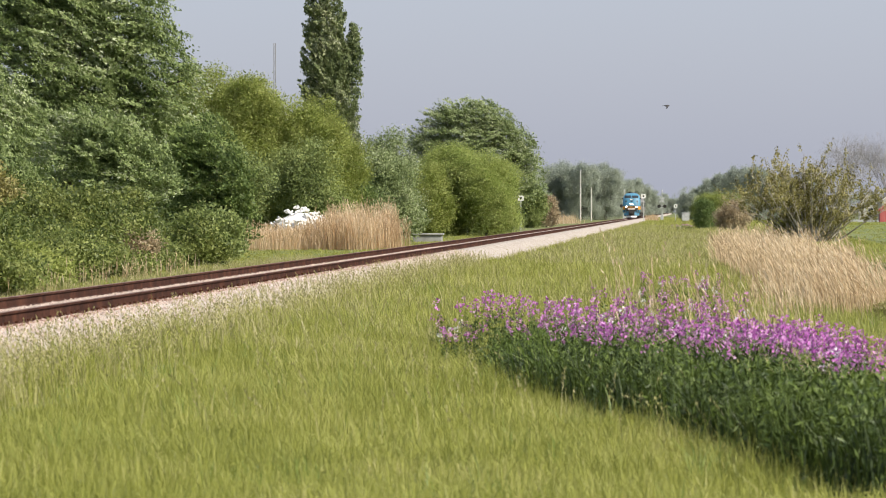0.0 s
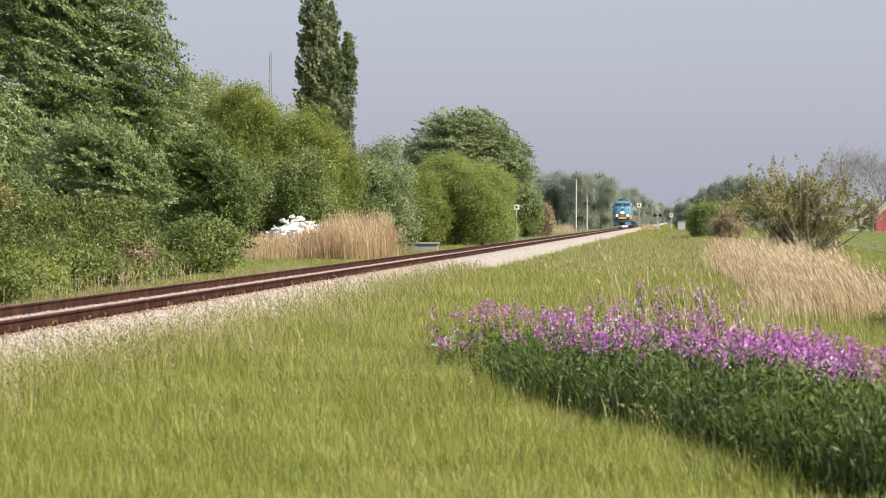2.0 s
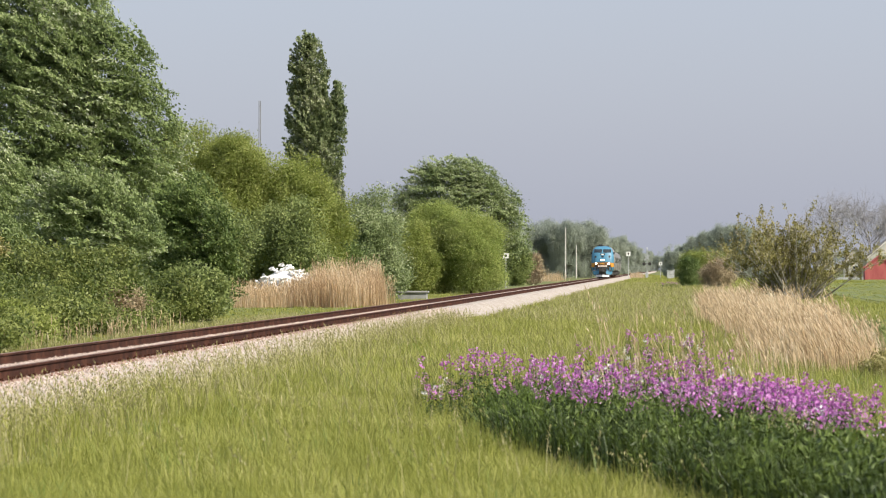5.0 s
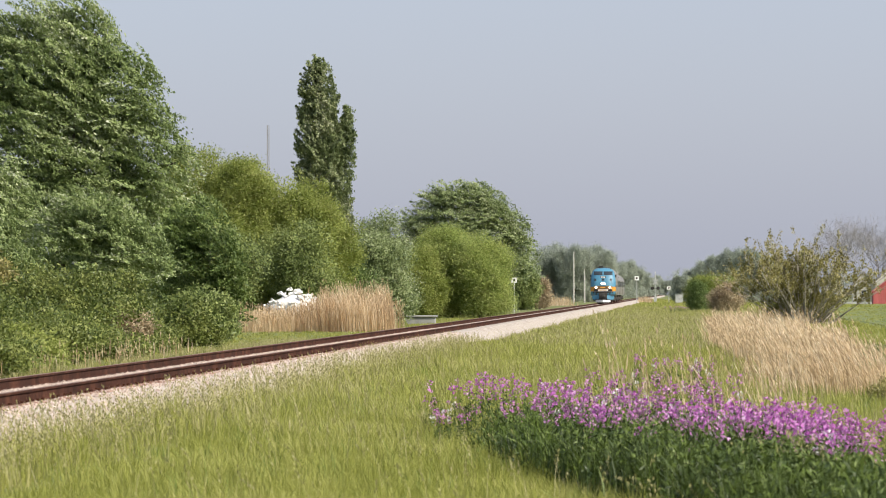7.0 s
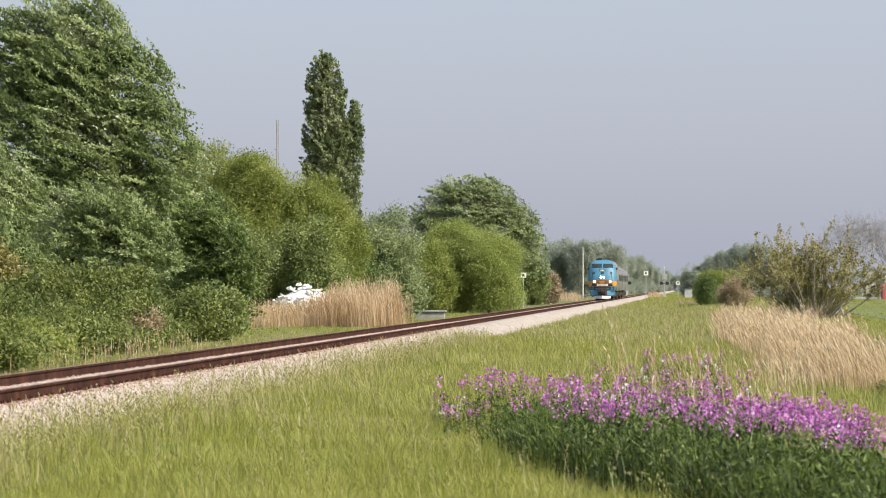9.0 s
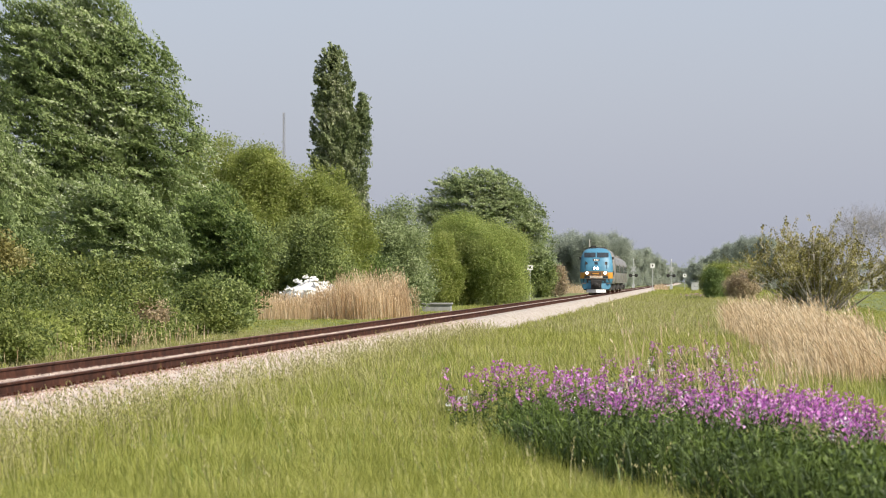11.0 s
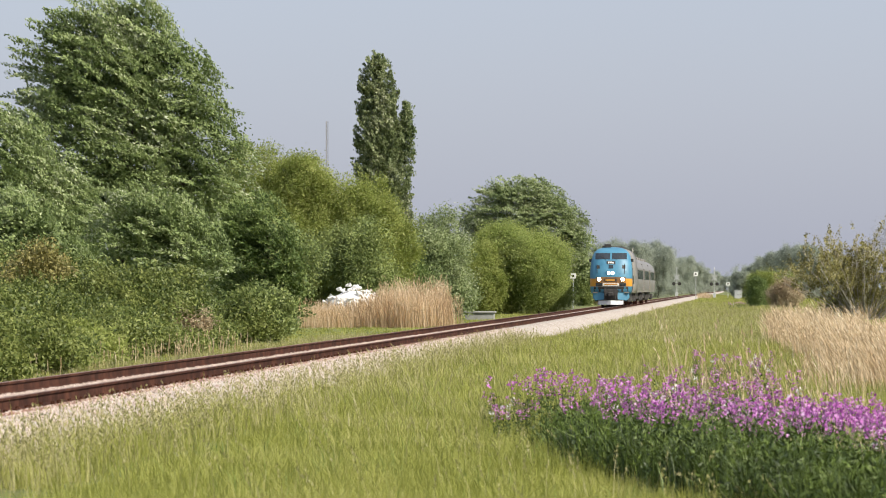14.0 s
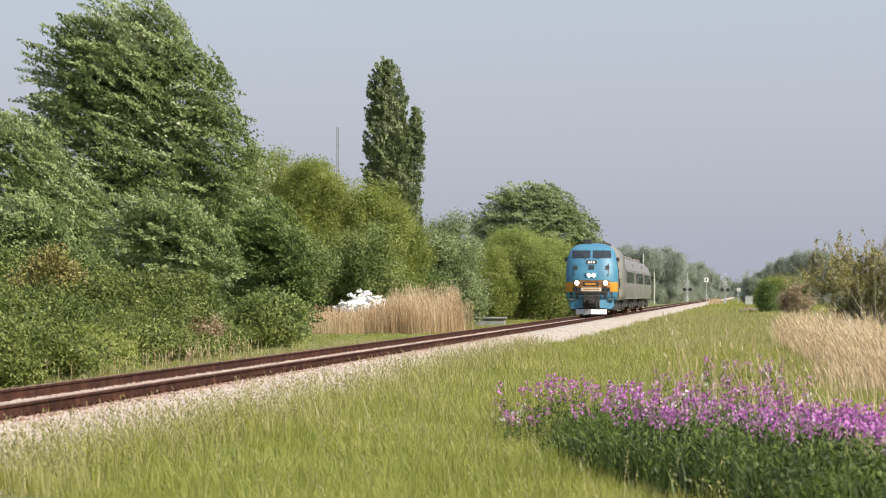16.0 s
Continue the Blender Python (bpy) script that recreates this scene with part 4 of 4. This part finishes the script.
def signal_cabinet(x, y):
    t = thing("signal_cabinet", "pale grey metal equipment cabinet near the level crossing", "cabinet", x, y, float(ground_z(x, y)))
    part("plinth", boxed(-0.85, 0.85, -0.55, 0.55, -0.1, 0.15, bevel=0.02), M_CONC, t)
    part("body", boxed(-0.75, 0.75, -0.45, 0.45, 0.15, 1.75, bevel=0.03), M_POST, t)
    part("roof", boxed(-0.82, 0.82, -0.52, 0.52, 1.75, 1.83, bevel=0.02), M_POST, t)
    for q in (-1, 1):
        door = part("door", boxed(q * 0.36 - 0.33, q * 0.36 + 0.33, -0.475, -0.453, 0.25, 1.65, bevel=0.01), M_POST, t)
        part("handle", boxed(q * 0.1 - 0.02, q * 0.1 + 0.02, -0.51, -0.477, 0.85, 1.05), M_BLACK, door)
    return t


signal_cabinet(0.0, 930)


def crossing_signal(x, y):
    t = thing("crossing_signal", "level crossing signal mast with crossed boards and lamps", "signal", x, y, float(ground_z(x, y)), group="crossing signals")
    part("mast", tubed((0, 0, -0.1), (0, 0, 6.2), 0.09), M_POST, t)
    for a in (45, -45):
        bm = boxed(-0.75, 0.75, -0.16, -0.13, -0.13, 0.13)
        bmesh.ops.transform(bm, matrix=pose(0, 0, 4.3, 0, a, 0) @ pose(0, -0.02 if a > 0 else 0, 0), verts=bm.verts)
        part("board", bm, M_POST, t, "pale grey crossbuck board")
    part("lamp_bar", boxed(-0.75, 0.75, -0.12, -0.04, 2.95, 3.05), M_BLACK, t)
    for s in (-1, 1):
        lamp = part("lamp", tubed((s * 0.6, -0.3, 3.0), (s * 0.6, -0.05, 3.0), 0.2, sides=14), M_BLACK, t)
        part("disc", tubed((s * 0.6, -0.12, 3.0), (s * 0.6, -0.09, 3.0), 0.36, sides=16), M_BLACK, lamp)
    part("case", boxed(-0.3, 0.3, -0.2, 0.2, 0, 1.2, bevel=0.03), M_POST, t)
    part("bell", tubed((0, 0, 6.2), (0, 0, 6.45), 0.16, 0.1), M_POST, t)
    return t


crossing_signal(-12.75, 940)
crossing_signal(-4.95, 945)


def utility_pole(x, y, h):
    t = thing("utility_pole", "pale weathered wooden pole near the tree line", "pole", x, y, -0.9)
    part("pole", tubed((0, 0, -0.2), (0, 0, h), 0.15, 0.11), M_POLE, t)
    part("cap", tubed((0, 0, h), (0, 0, h + 0.06), 0.13, 0.05), M_POST, t)
    part("insulator", tubed((0.15, 0, h - 0.5), (0.15, 0, h - 0.25), 0.05), M_BLACK, t)
    return t


utility_pole(-20.7, 890, 10.2)
utility_pole(-19.4, 930, 7.0)


def radio_mast():
    t = thing("radio_mast", "thin tall lattice radio mast rising behind the thicket", "mast", -48.6, 533, -0.85)
    for k in range(3):
        a = k * 2.094
        part("leg", tubed((math.cos(a) * 0.16, math.sin(a) * 0.16, 0), (math.cos(a) * 0.13, math.sin(a) * 0.13, 22), 0.045, sides=5), M_ROOF, t)
    bm = bmesh.new()
    for i in range(44):
        a, b = (i % 3) * 2.094, ((i + 1) % 3) * 2.094
        tube(bm, (math.cos(a) * 0.15, math.sin(a) * 0.15, i * 0.5), (math.cos(b) * 0.15, math.sin(b) * 0.15, i * 0.5 + 0.5), 0.012, sides=4)
    part("lattice", bm, M_ROOF, t)
    return t


radio_mast()


def culvert():
    t = thing("culvert_box", "low grey concrete box at the foot of the bushes", "concrete box", -16.9, 296, float(ground_z(-16.9, 296)))
    part("body", boxed(-0.95, 0.95, -0.6, 0.6, -0.1, 0.46, bevel=0.03), M_CONC, t)
    part("slab", boxed(-1.05, 1.05, -0.7, 0.7, 0.46, 0.58, bevel=0.03), M_CONC, t)
    part("rod", tubed((-1.0, 0, 0.5), (-1.45, 0, 1.15), 0.04), M_POLE, t, "pale leaning rod")
    return t


culvert()


def rubble():
    """Heap of white broken slabs behind the reeds."""
    t = thing("rubble_heap", "heap of white broken slabs behind the reeds", "rubble", -21.1, 248, -0.8)
    for i in range(270):
        a, r = rng.uniform(0, 6.28), math.sqrt(rng.random())
        s = rng.uniform(0.06, 0.17)
        bm = boxed(-s, s, -s * 0.7, s * 0.7, -s * 0.35, s * 0.35)
        for v in bm.verts:
            v.co *= rng.uniform(0.65, 1.2)
        top = 2.45 * (1 - 0.5 * r * r)
        bmesh.ops.transform(bm, matrix=pose(math.cos(a) * r * 1.75, math.sin(a) * r * 1.2, top * rng.uniform(0.35, 1.0), *rng.uniform(-50, 50, 3)), verts=bm.verts)
        part("slab", bm, M_WHITE, t)
    part("core", loft([[(math.cos(q) * r, math.sin(q) * r * 0.7, z) for q in np.linspace(0, 5.8, 12)] for r, z in ((1.75, -0.1), (1.6, 0.9), (1.2, 1.6), (0.5, 2.0))]), M_WHITE, t)
    return t


rubble()

# ---- train ----
LEVELS = [(0.95, 1.50), (1.25, 1.55), (1.5, 1.585), (1.8, 1.59), (2.1, 1.59), (2.35, 1.59), (2.75, 1.58), (3.1, 1.56), (3.4, 1.52), (3.7, 1.46), (3.95, 1.38), (4.15, 1.26), (4.32, 1.06), (4.44, 0.78), (4.5, 0.4)]


def nose(z):
    return float(np.interp(z, [0.9, 1.3, 1.8, 2.3, 2.8, 3.45, 4.05, 4.25, 4.4, 4.5], [0.30, 0.12, 0.04, 0.05, 0.22, 0.50, 0.92, 1.2, 1.7, 2.6]))


def half_width(z):
    return float(np.interp(z, [a for a, b in LEVELS], [b for a, b in LEVELS]))


def front_y(x, z):
    return nose(z) + 0.55 * abs(x / half_width(z)) ** 3.2


def shell(z0, z1, y_back, keep_front=True, y_from=None):
    """The rounded nose and the sides between two heights, back to y_back."""
    zs = sorted({z0, z1, *[a for a, b in LEVELS if z0 < a < z1]})
    bm = bmesh.new()
    cols = 13
    grid = []
    for z in zs:
        w = half_width(z)
        row = []
        if y_from is None:
            xs = [w * (2 * j / (cols - 1) - 1) for j in range(cols)]
            row = [(-w, y_back, z)] + [(x, front_y(x, z), z) for x in xs] + [(w, y_back, z)]
        else:
            row = [(-w, y_back, z), (-w, y_from, z), (w, y_from, z), (w, y_back, z)]
        grid.append([bm.verts.new(p) for p in row])
    for a, b in zip(grid, grid[1:]):
        for i in range(len(a) - 1):
            bm.faces.new((a[i], a[i + 1], b[i + 1], b[i]))
    if z1 >= LEVELS[-1][0]:
        bm.faces.new(grid[-1])
    for a, b in zip(grid, grid[1:]):
        bm.faces.new((a[-1], a[0], b[0], b[-1]))
    bm.faces.new(grid[0][::-1])
    bmesh.ops.recalc_face_normals(bm, faces=bm.faces[:])
    for f in bm.faces:
        f.smooth = True
    return bm


def front_plate(x0, x1, z0, z1, out, thick=0.03, nx=6, nz=3):
    """A plate that follows the nose, proud of it by out."""
    bm = bmesh.new()
    rows = []
    for off in (out, out - thick):
        rows.append([[bm.verts.new((x0 + (x1 - x0) * i / nx, front_y(x0 + (x1 - x0) * i / nx, z0 + (z1 - z0) * k / nz) - off, z0 + (z1 - z0) * k / nz)) for i in range(nx + 1)] for k in range(nz + 1)])
    for n, g in enumerate(rows):
        for k in range(nz):
            for i in range(nx):
                f = (g[k][i], g[k][i + 1], g[k + 1][i + 1], g[k + 1][i])
                bm.faces.new(f if n == 0 else f[::-1])
    f, b = rows
    rim = [(0, i) for i in range(nx)] + [(k, nx) for k in range(nz)] + [(nz, i) for i in range(nx, 0, -1)] + [(k, 0) for k in range(nz, 0, -1)]
    for p, q in zip(rim, rim[1:] + rim[:1]):
        bm.faces.new((f[p[0]][p[1]], f[q[0]][q[1]], b[q[0]][q[1]], b[p[0]][p[1]]))
    bmesh.ops.recalc_face_normals(bm, faces=bm.faces[:])
    return bm


def truck(parent, y, base, r):
    """Bogie: frame, axle boxes, wheels and springs."""
    t = part("truck", boxed(-1.15, 1.15, y - base / 2 - 0.7, y + base / 2 + 0.7, 0.5, 0.82, bevel=0.05), M_BLACK, parent, "black bogie frame")
    for yy in (y - base / 2, y + base / 2):
        for s in (-1, 1):
            part("wheel", tubed((s * 0.68, yy, r), (s * 0.82, yy, r), r, sides=20), M_RAIL, t)
            part("axle_box", boxed(s * 1.16 - 0.12, s * 1.16 + 0.12, yy - 0.2, yy + 0.2, r - 0.18, r + 0.22, bevel=0.03), M_BLACK, t)
    for s in (-1, 1):
        part("spring", tubed((s * 1.2, y, 0.35), (s * 1.2, y, 0.8), 0.17, sides=10), M_BLACK, t)
        part("side_frame", boxed(s * 1.2 - 0.06, s * 1.2 + 0.06, y - base / 2 - 0.5, y + base / 2 + 0.5, 0.42, 0.62, bevel=0.03), M_BLACK, t)
    return t


def locomotive():
    t = thing("locomotive", "blue and grey passenger diesel locomotive with golden band and lit headlights", "locomotive", TRACK_X, 0, 0)
    cab = part("cab", shell(2.08, 4.5, 2.9), M_BLUE, t, "teal blue rounded cab")
    part("gold_band", shell(1.48, 2.08, 2.9), M_GOLD, t, "golden yellow band round the nose")
    part("apron", shell(0.95, 1.48, 2.9), M_BLUE, t, "blue lower nose")
    part("body", shell(0.95, 4.5, 20.7, y_from=2.9), M_GREY, t, "light grey engine hood side")
    for s in (-1, 1):
        x0, x1 = (0.07, 1.2) if s > 0 else (-1.2, -0.07)
        win = part("windshield", front_plate(x0, x1, 3.56, 4.04, 0.015), M_PANE, cab, "dark windscreen pane")
        part("wiper", tubed((s * 0.35, front_y(0.35, 3.5) - 0.05, 3.5), (s * 0.75, front_y(0.75, 3.84) - 0.06, 3.84), 0.012, sides=5), M_BLACK, cab)
        part("mirror", boxed(*sorted((s * 1.5, s * 1.7)), 1.3, 1.38, 3.35, 3.6), M_BLACK, t)
        part("side_window", boxed(s * 1.535 - 0.03, s * 1.535 + 0.03, 1.7, 2.6, 2.95, 3.3), M_PANE, t)
        part("ditch_light_housing", tubed((s * 0.89, front_y(0.92, 2.02) - 0.10, 2.02), (s * 0.89, front_y(0.92, 2.02) + 0.1, 2.02), 0.175, sides=16), M_NOSE, t)
        part("ditch_light", tubed((s * 0.89, front_y(0.92, 2.02) - 0.125, 2.02), (s * 0.89, front_y(0.92, 2.02) - 0.104, 2.02), 0.135, sides=16), M_LAMP, t, "lit round lamp")
        part("headlight", tubed((s * 0.15, front_y(0, 2.5) - 0.10, 2.5), (s * 0.15, front_y(0, 2.5) + 0.02, 2.5), 0.12, sides=16), M_LAMP, t, "lit round headlight")
        for k in (0.78, 1.04):
            part("marker_lamp", tubed((s * k, front_y(k, 1.62) - 0.05, 1.62), (s * k, front_y(k, 1.62) + 0.05, 1.62), 0.085, sides=12), M_PANE, t)
        part("marker_panel", front_plate(min(s * 0.66, s * 1.16), max(s * 0.66, s * 1.16), 1.5, 1.75, 0.01), M_BLACK, t)
        part("grab_rail", tubed((s * 1.05, front_y(1.05, 2.5) - 0.07, 2.45), (s * 1.05, front_y(1.05, 3.2) - 0.07, 3.2), 0.018, sides=6), M_BLACK, t)
        part("vent", front_plate(min(s * 0.86, s * 1.1), max(s * 0.86, s * 1.1), 2.85, 3.1, 0.012), M_BLACK, t)
        part("pilot_wing", loft([[(s * 1.38, 0.55 + yy, 1.0), (s * 0.55, 0.22 + yy, 1.0), (s * 0.42, 0.1 + yy, 0.5), (s * 1.2, 0.42 + yy, 0.42), (s * 1.4, 0.6 + yy, 0.62)] for yy in (0, 0.3)]), M_BLUE, t, "blue pilot wing")
        part("plow_blade", loft([[(s * 0.95, 0.3 + yy, 0.40), (0, -0.32 + yy, 0.42), (0, -0.4 + yy, 0.1), (s * 0.95, 0.22 + yy, 0.1)] for yy in (0, 0.06)]), M_PLOW, t, "white snow plough blade")
        part("buffer_step", boxed(s * 1.2 - 0.18, s * 1.2 + 0.18, 0.3, 0.6, 0.98, 1.06), M_STEEL, t)
    part("nose_panel", front_plate(-1.12, 1.12, 1.50, 2.2, 0.008, nx=10), M_NOSE, t, "dark bronze panel between the lamps")
    # No hollow is built: a thin black plate paints the recess's shade.
    part("lower_panel", front_plate(-1.3, 1.3, 1.06, 1.46, 0.008), M_BLACK, t, "black plate painted as the shaded recess over the coupler")
    part("headlight_housing", boxed(-0.34, 0.34, front_y(0, 2.47) - 0.07, front_y(0, 2.47) + 0.12, 2.33, 2.68, bevel=0.05), M_BLUE, t)
    part("number_board", front_plate(-0.33, 0.33, 3.19, 3.42, 0.02), M_BLACK, t, "black number board")
    for x in (-0.21, -0.05, 0.11):
        part("number_bar", front_plate(x, x + 0.1, 3.24, 3.37, 0.028, thick=0.007), M_WHITE, t, "pale bar")
    part("emblem", front_plate(-0.17, 0.17, 2.86, 3.12, 0.02), M_PANE, t)
    part("logo_bar", front_plate(-0.5, 0.45, 1.86, 2.08, 0.02), M_BLACK, t, "dark lettering panel")
    part("logo_mark", front_plate(-0.4, 0.3, 1.91, 2.03, 0.03, thick=0.008), M_GOLD, t, "golden emblem bars")
    part("nose_strip", front_plate(-0.62, 0.62, 1.53, 1.74, 0.012), M_WHITE, t, "pale strip")
    part("nose_strip_mark", front_plate(-0.5, 0.5, 1.6, 1.68, 0.02, thick=0.007), M_GOLD, t)
    part("coupler", boxed(-0.2, 0.2, -0.55, 0.4, 0.75, 1.05, bevel=0.06), M_BLACK, t, "black knuckle coupler")
    part("coupler_pocket", boxed(-0.52, 0.52, 0.02, 0.5, 0.5, 1.3, bevel=0.05), M_BLACK, t)
    for x in (-0.4, -0.28, 0.3, 0.44):
        part("hose", tubed((x, -0.05, 0.95), (x * 1.2, -0.12, 0.42), 0.035, sides=6), M_BLACK, t)
    part("horn", boxed(-0.55, -0.05, 2.3, 2.8, 4.42, 4.74, bevel=0.05), M_BLACK, t, "roof horn cluster")
    part("antenna", boxed(-0.75, -0.2, 2.9, 3.3, 4.42, 4.62, bevel=0.04), M_BLACK, t)
    for yy in (9.5, 12.0, 14.5, 17):
        part("roof_fan", tubed((0, yy, 4.44), (0, yy, 4.62), 0.75, 0.7, sides=16), M_BLACK, t)
    part("fuel_tank", boxed(-1.3, 1.3, 7.6, 13.2, 0.3, 0.96, bevel=0.12), M_BLACK, t)
    for s in (-1, 1):
        for yy in (4.2, 8.2, 12.4, 16.4):
            part("grille", boxed(s * 1.59 - 0.014, s * 1.59 + 0.014, yy, yy + 2.6, 1.7, 2.3), M_PANE if yy == 4.2 else M_STEEL, t)
        part("door", boxed(s * 1.59 - 0.014, s * 1.59 + 0.014, 3.1, 3.8, 1.1, 2.9), M_BLACK, t, "dark side door")
    truck(t, 4.2, 2.8, 0.5)
    truck(t, 16.6, 2.8, 0.5)
    return t


def coach():
    t = thing("passenger_coach", "light grey passenger coach with a dark window band", "railway coach", TRACK_X, 0, 0, group="coaches behind the locomotive")
    ring = [(-1.5, 1.0), (-1.55, 1.9), (-1.5, 3.0), (-1.28, 3.55), (-0.85, 3.85), (0, 3.95), (0.85, 3.85), (1.28, 3.55), (1.5, 3.0), (1.55, 1.9), (1.5, 1.0)]
    part("body", loft([[(x * k, yy, z) for x, z in ring] for yy, k in ((0.35, 0.97), (0.6, 1), (25.3, 1), (25.55, 0.97))]), M_STEEL, t, "ribbed grey steel body")
    for s in (-1, 1):
        for i in range(9):
            part("window", boxed(s * 1.532 - 0.03, s * 1.532 + 0.03, 3.4 + i * 2.12, 5.42 + i * 2.12, 2.1, 2.85), M_PANE, t, "dark tinted window")
        for yy in (1.2, 23.9):
            d = part("door", boxed(s * 1.54 - 0.03, s * 1.54 + 0.03, yy, yy + 0.85, 1.1, 3.0), M_GREY, t, "grey side door")
            part("pane", boxed(s * 1.545 - 0.03, s * 1.545 + 0.03, yy + 0.2, yy + 0.65, 2.1, 2.8), M_PANE, d)
        for z in (1.25, 1.45, 1.65):
            part("rib", boxed(s * 1.535 - 0.03, s * 1.535 + 0.03, 3.0, 22.9, z, z + 0.05), M_STEEL, t)
    part("end_passage", boxed(-1.38, 1.38, -0.1, 0.36, 1.05, 3.45, bevel=0.05), M_BLACK, t, "black rubber gangway")
    part("underbody", boxed(-1.2, 1.2, 7.5, 18.5, 0.45, 1.0, bevel=0.08), M_BLACK, t)
    for yy in (5.5, 12.8, 20.5):
        part("roof_unit", boxed(-0.7, 0.7, yy - 0.8, yy + 0.8, 3.85, 4.12, bevel=0.06), M_GREY, t)
    truck(t, 3.6, 2.6, 0.46)
    truck(t, 22.3, 2.6, 0.46)
    return t


engine = locomotive()
coaches = [coach()]
for i in range(2):
    coaches.append(copy_thing(coaches[0], pose(TRACK_X, 0, 0)))


def bird():
    t = thing("bird", "small dark bird flying across the sky", "bird", 0, 195, 6)
    part("body", loft([[(x, math.cos(a) * r, math.sin(a) * r) for a in np.linspace(0, 5.5, 8)] for x, r in ((-0.14, 0.008), (-0.08, 0.03), (0, 0.042), (0.07, 0.03), (0.11, 0.008))]), M_BIRD, t)
    part("tail", loft([[(-0.12, -0.02, z), (-0.12, 0.02, z), (-0.22, 0.04, z), (-0.22, -0.04, z)] for z in (-0.004, 0.004)]), M_BIRD, t)
    wings = []
    for s in (-1, 1):
        wings.append(part("wing", loft([[(0.05, s * 0.02, z), (0.03, s * 0.16, z), (-0.05, s * 0.27, z), (-0.03, s * 0.12, z), (-0.06, s * 0.02, z)] for z in (-0.004, 0.004)]), M_BIRD, t))
    return t, wings


bird_thing, bird_wings = bird()


# ---- ties, the pieces of the track, last ----
def tie_mesh():
    bm = boxed(-1.3, 1.3, -0.115, 0.115, -0.36, -0.182, bevel=0.012)
    me = bpy.data.meshes.new("tie")
    bm.to_mesh(me)
    bm.free()
    me.materials.append(M_TIE)
    return me


def plate_mesh():
    bm = boxed(-0.17, 0.17, -0.09, 0.09, -0.1815, -0.166)
    for x in (-0.11, 0.11):
        for y in (-0.06, 0.06):
            box(bm, x - 0.016, x + 0.016, y - 0.016, y + 0.016, -0.17, -0.125)
    me = bpy.data.meshes.new("tie_plate")
    bm.to_mesh(me)
    bm.free()
    me.materials.append(M_RAIL)
    return me


TIE, PLATE = tie_mesh(), plate_mesh()
for i in range(290):
    y = 44 + i * 0.53
    tie = new("tie", TIE)
    tie.parent = track
    tie.matrix_basis = pose(rng.normal(0, 0.03), y + rng.normal(0, 0.02), rng.normal(0, 0.006), 0, 0, rng.normal(0, 0.8))
    if i < 140:
        plate = new("tie_plate", PLATE)
        plate.parent = tie
        plate.matrix_basis = pose(NEAR_X - TRACK_X, 0, 0)
corner = np.array([(x, y, z) for z in (-0.3, -0.184) for x, y in ((-1.3, -0.115), (1.3, -0.115), (1.3, 0.115), (-1.3, 0.115))])
sides6 = np.array([(0, 3, 2, 1), (4, 5, 6, 7), (0, 1, 5, 4), (1, 2, 6, 5), (2, 3, 7, 6), (3, 0, 4, 7)])
shift = np.stack([np.zeros(420), 44 + (290 + np.arange(420)) * 0.53, np.zeros(420)], 1)
far_ties = mesh_np("ties", (corner[None] + shift[:, None]).reshape(-1, 3), ((np.arange(420) * 8).reshape(-1, 1, 1) + sides6[None]).reshape(-1, 4), np.zeros((0, 3), dtype=int), M_TIE)
tagged(part("ties", far_ties, M_TIE, track), kind="stuff")


# ---- what moves ----
swaying = [o for o in scene.objects if o.parent is None and o.name.split(".")[0] in ("maple_tree", "poplar_tree", "round_tree", "shrub")]
swaying += [o for o in scene.objects if o.parent is None and o.name.startswith("flowering_plant")][:60]
def motions():
    speed, start = 33.15, 808.5
    times = [i * 1.0 for i in range(17)]
    walk(engine, [(t, pose(TRACK_X, start - speed * t, 0)) for t in times])
    for i, c in enumerate(coaches):
        walk(c, [(t, pose(TRACK_X, start - speed * t + 21.2 + 26.0 * i, 0)) for t in times])
    # trees and flowers lean to and fro in the wind
    for k, ob in enumerate(swaying):
        p = ob.matrix_basis.copy()
        rows = []
        for i in range(17):
            a = 0.22 * math.sin(i * 1.7 + k) + 0.16 * math.sin(i * 2.9 + 2.1 * k)
            rows.append((i * 1.0, p @ pose(0, 0, 0, 0.3 * a, a * (4 if ob.name.startswith("flower") else 1))))
        walk(ob, rows)
    # the bird crosses and leaves upwards
    walk(bird_thing, [(0.0, pose(-0.8, 195, 5.85)), (0.2, pose(2.3, 195, 6.15)), (0.4, pose(5.7, 195, 7.2)), (0.7, pose(11.2, 195, 9.2)),
                      (2.0, pose(33, 196, 17)), (16.0, pose(262, 200, 95))])
    for w, s in zip(bird_wings, (-1, 1)):
        rows = [(0.1 * i, pose(0, 0, 0, s * (38 if i % 2 else -28))) for i in range(12)]
        walk(w, rows + [(16.0, pose(0, 0, 0, s * 10))])


motions()
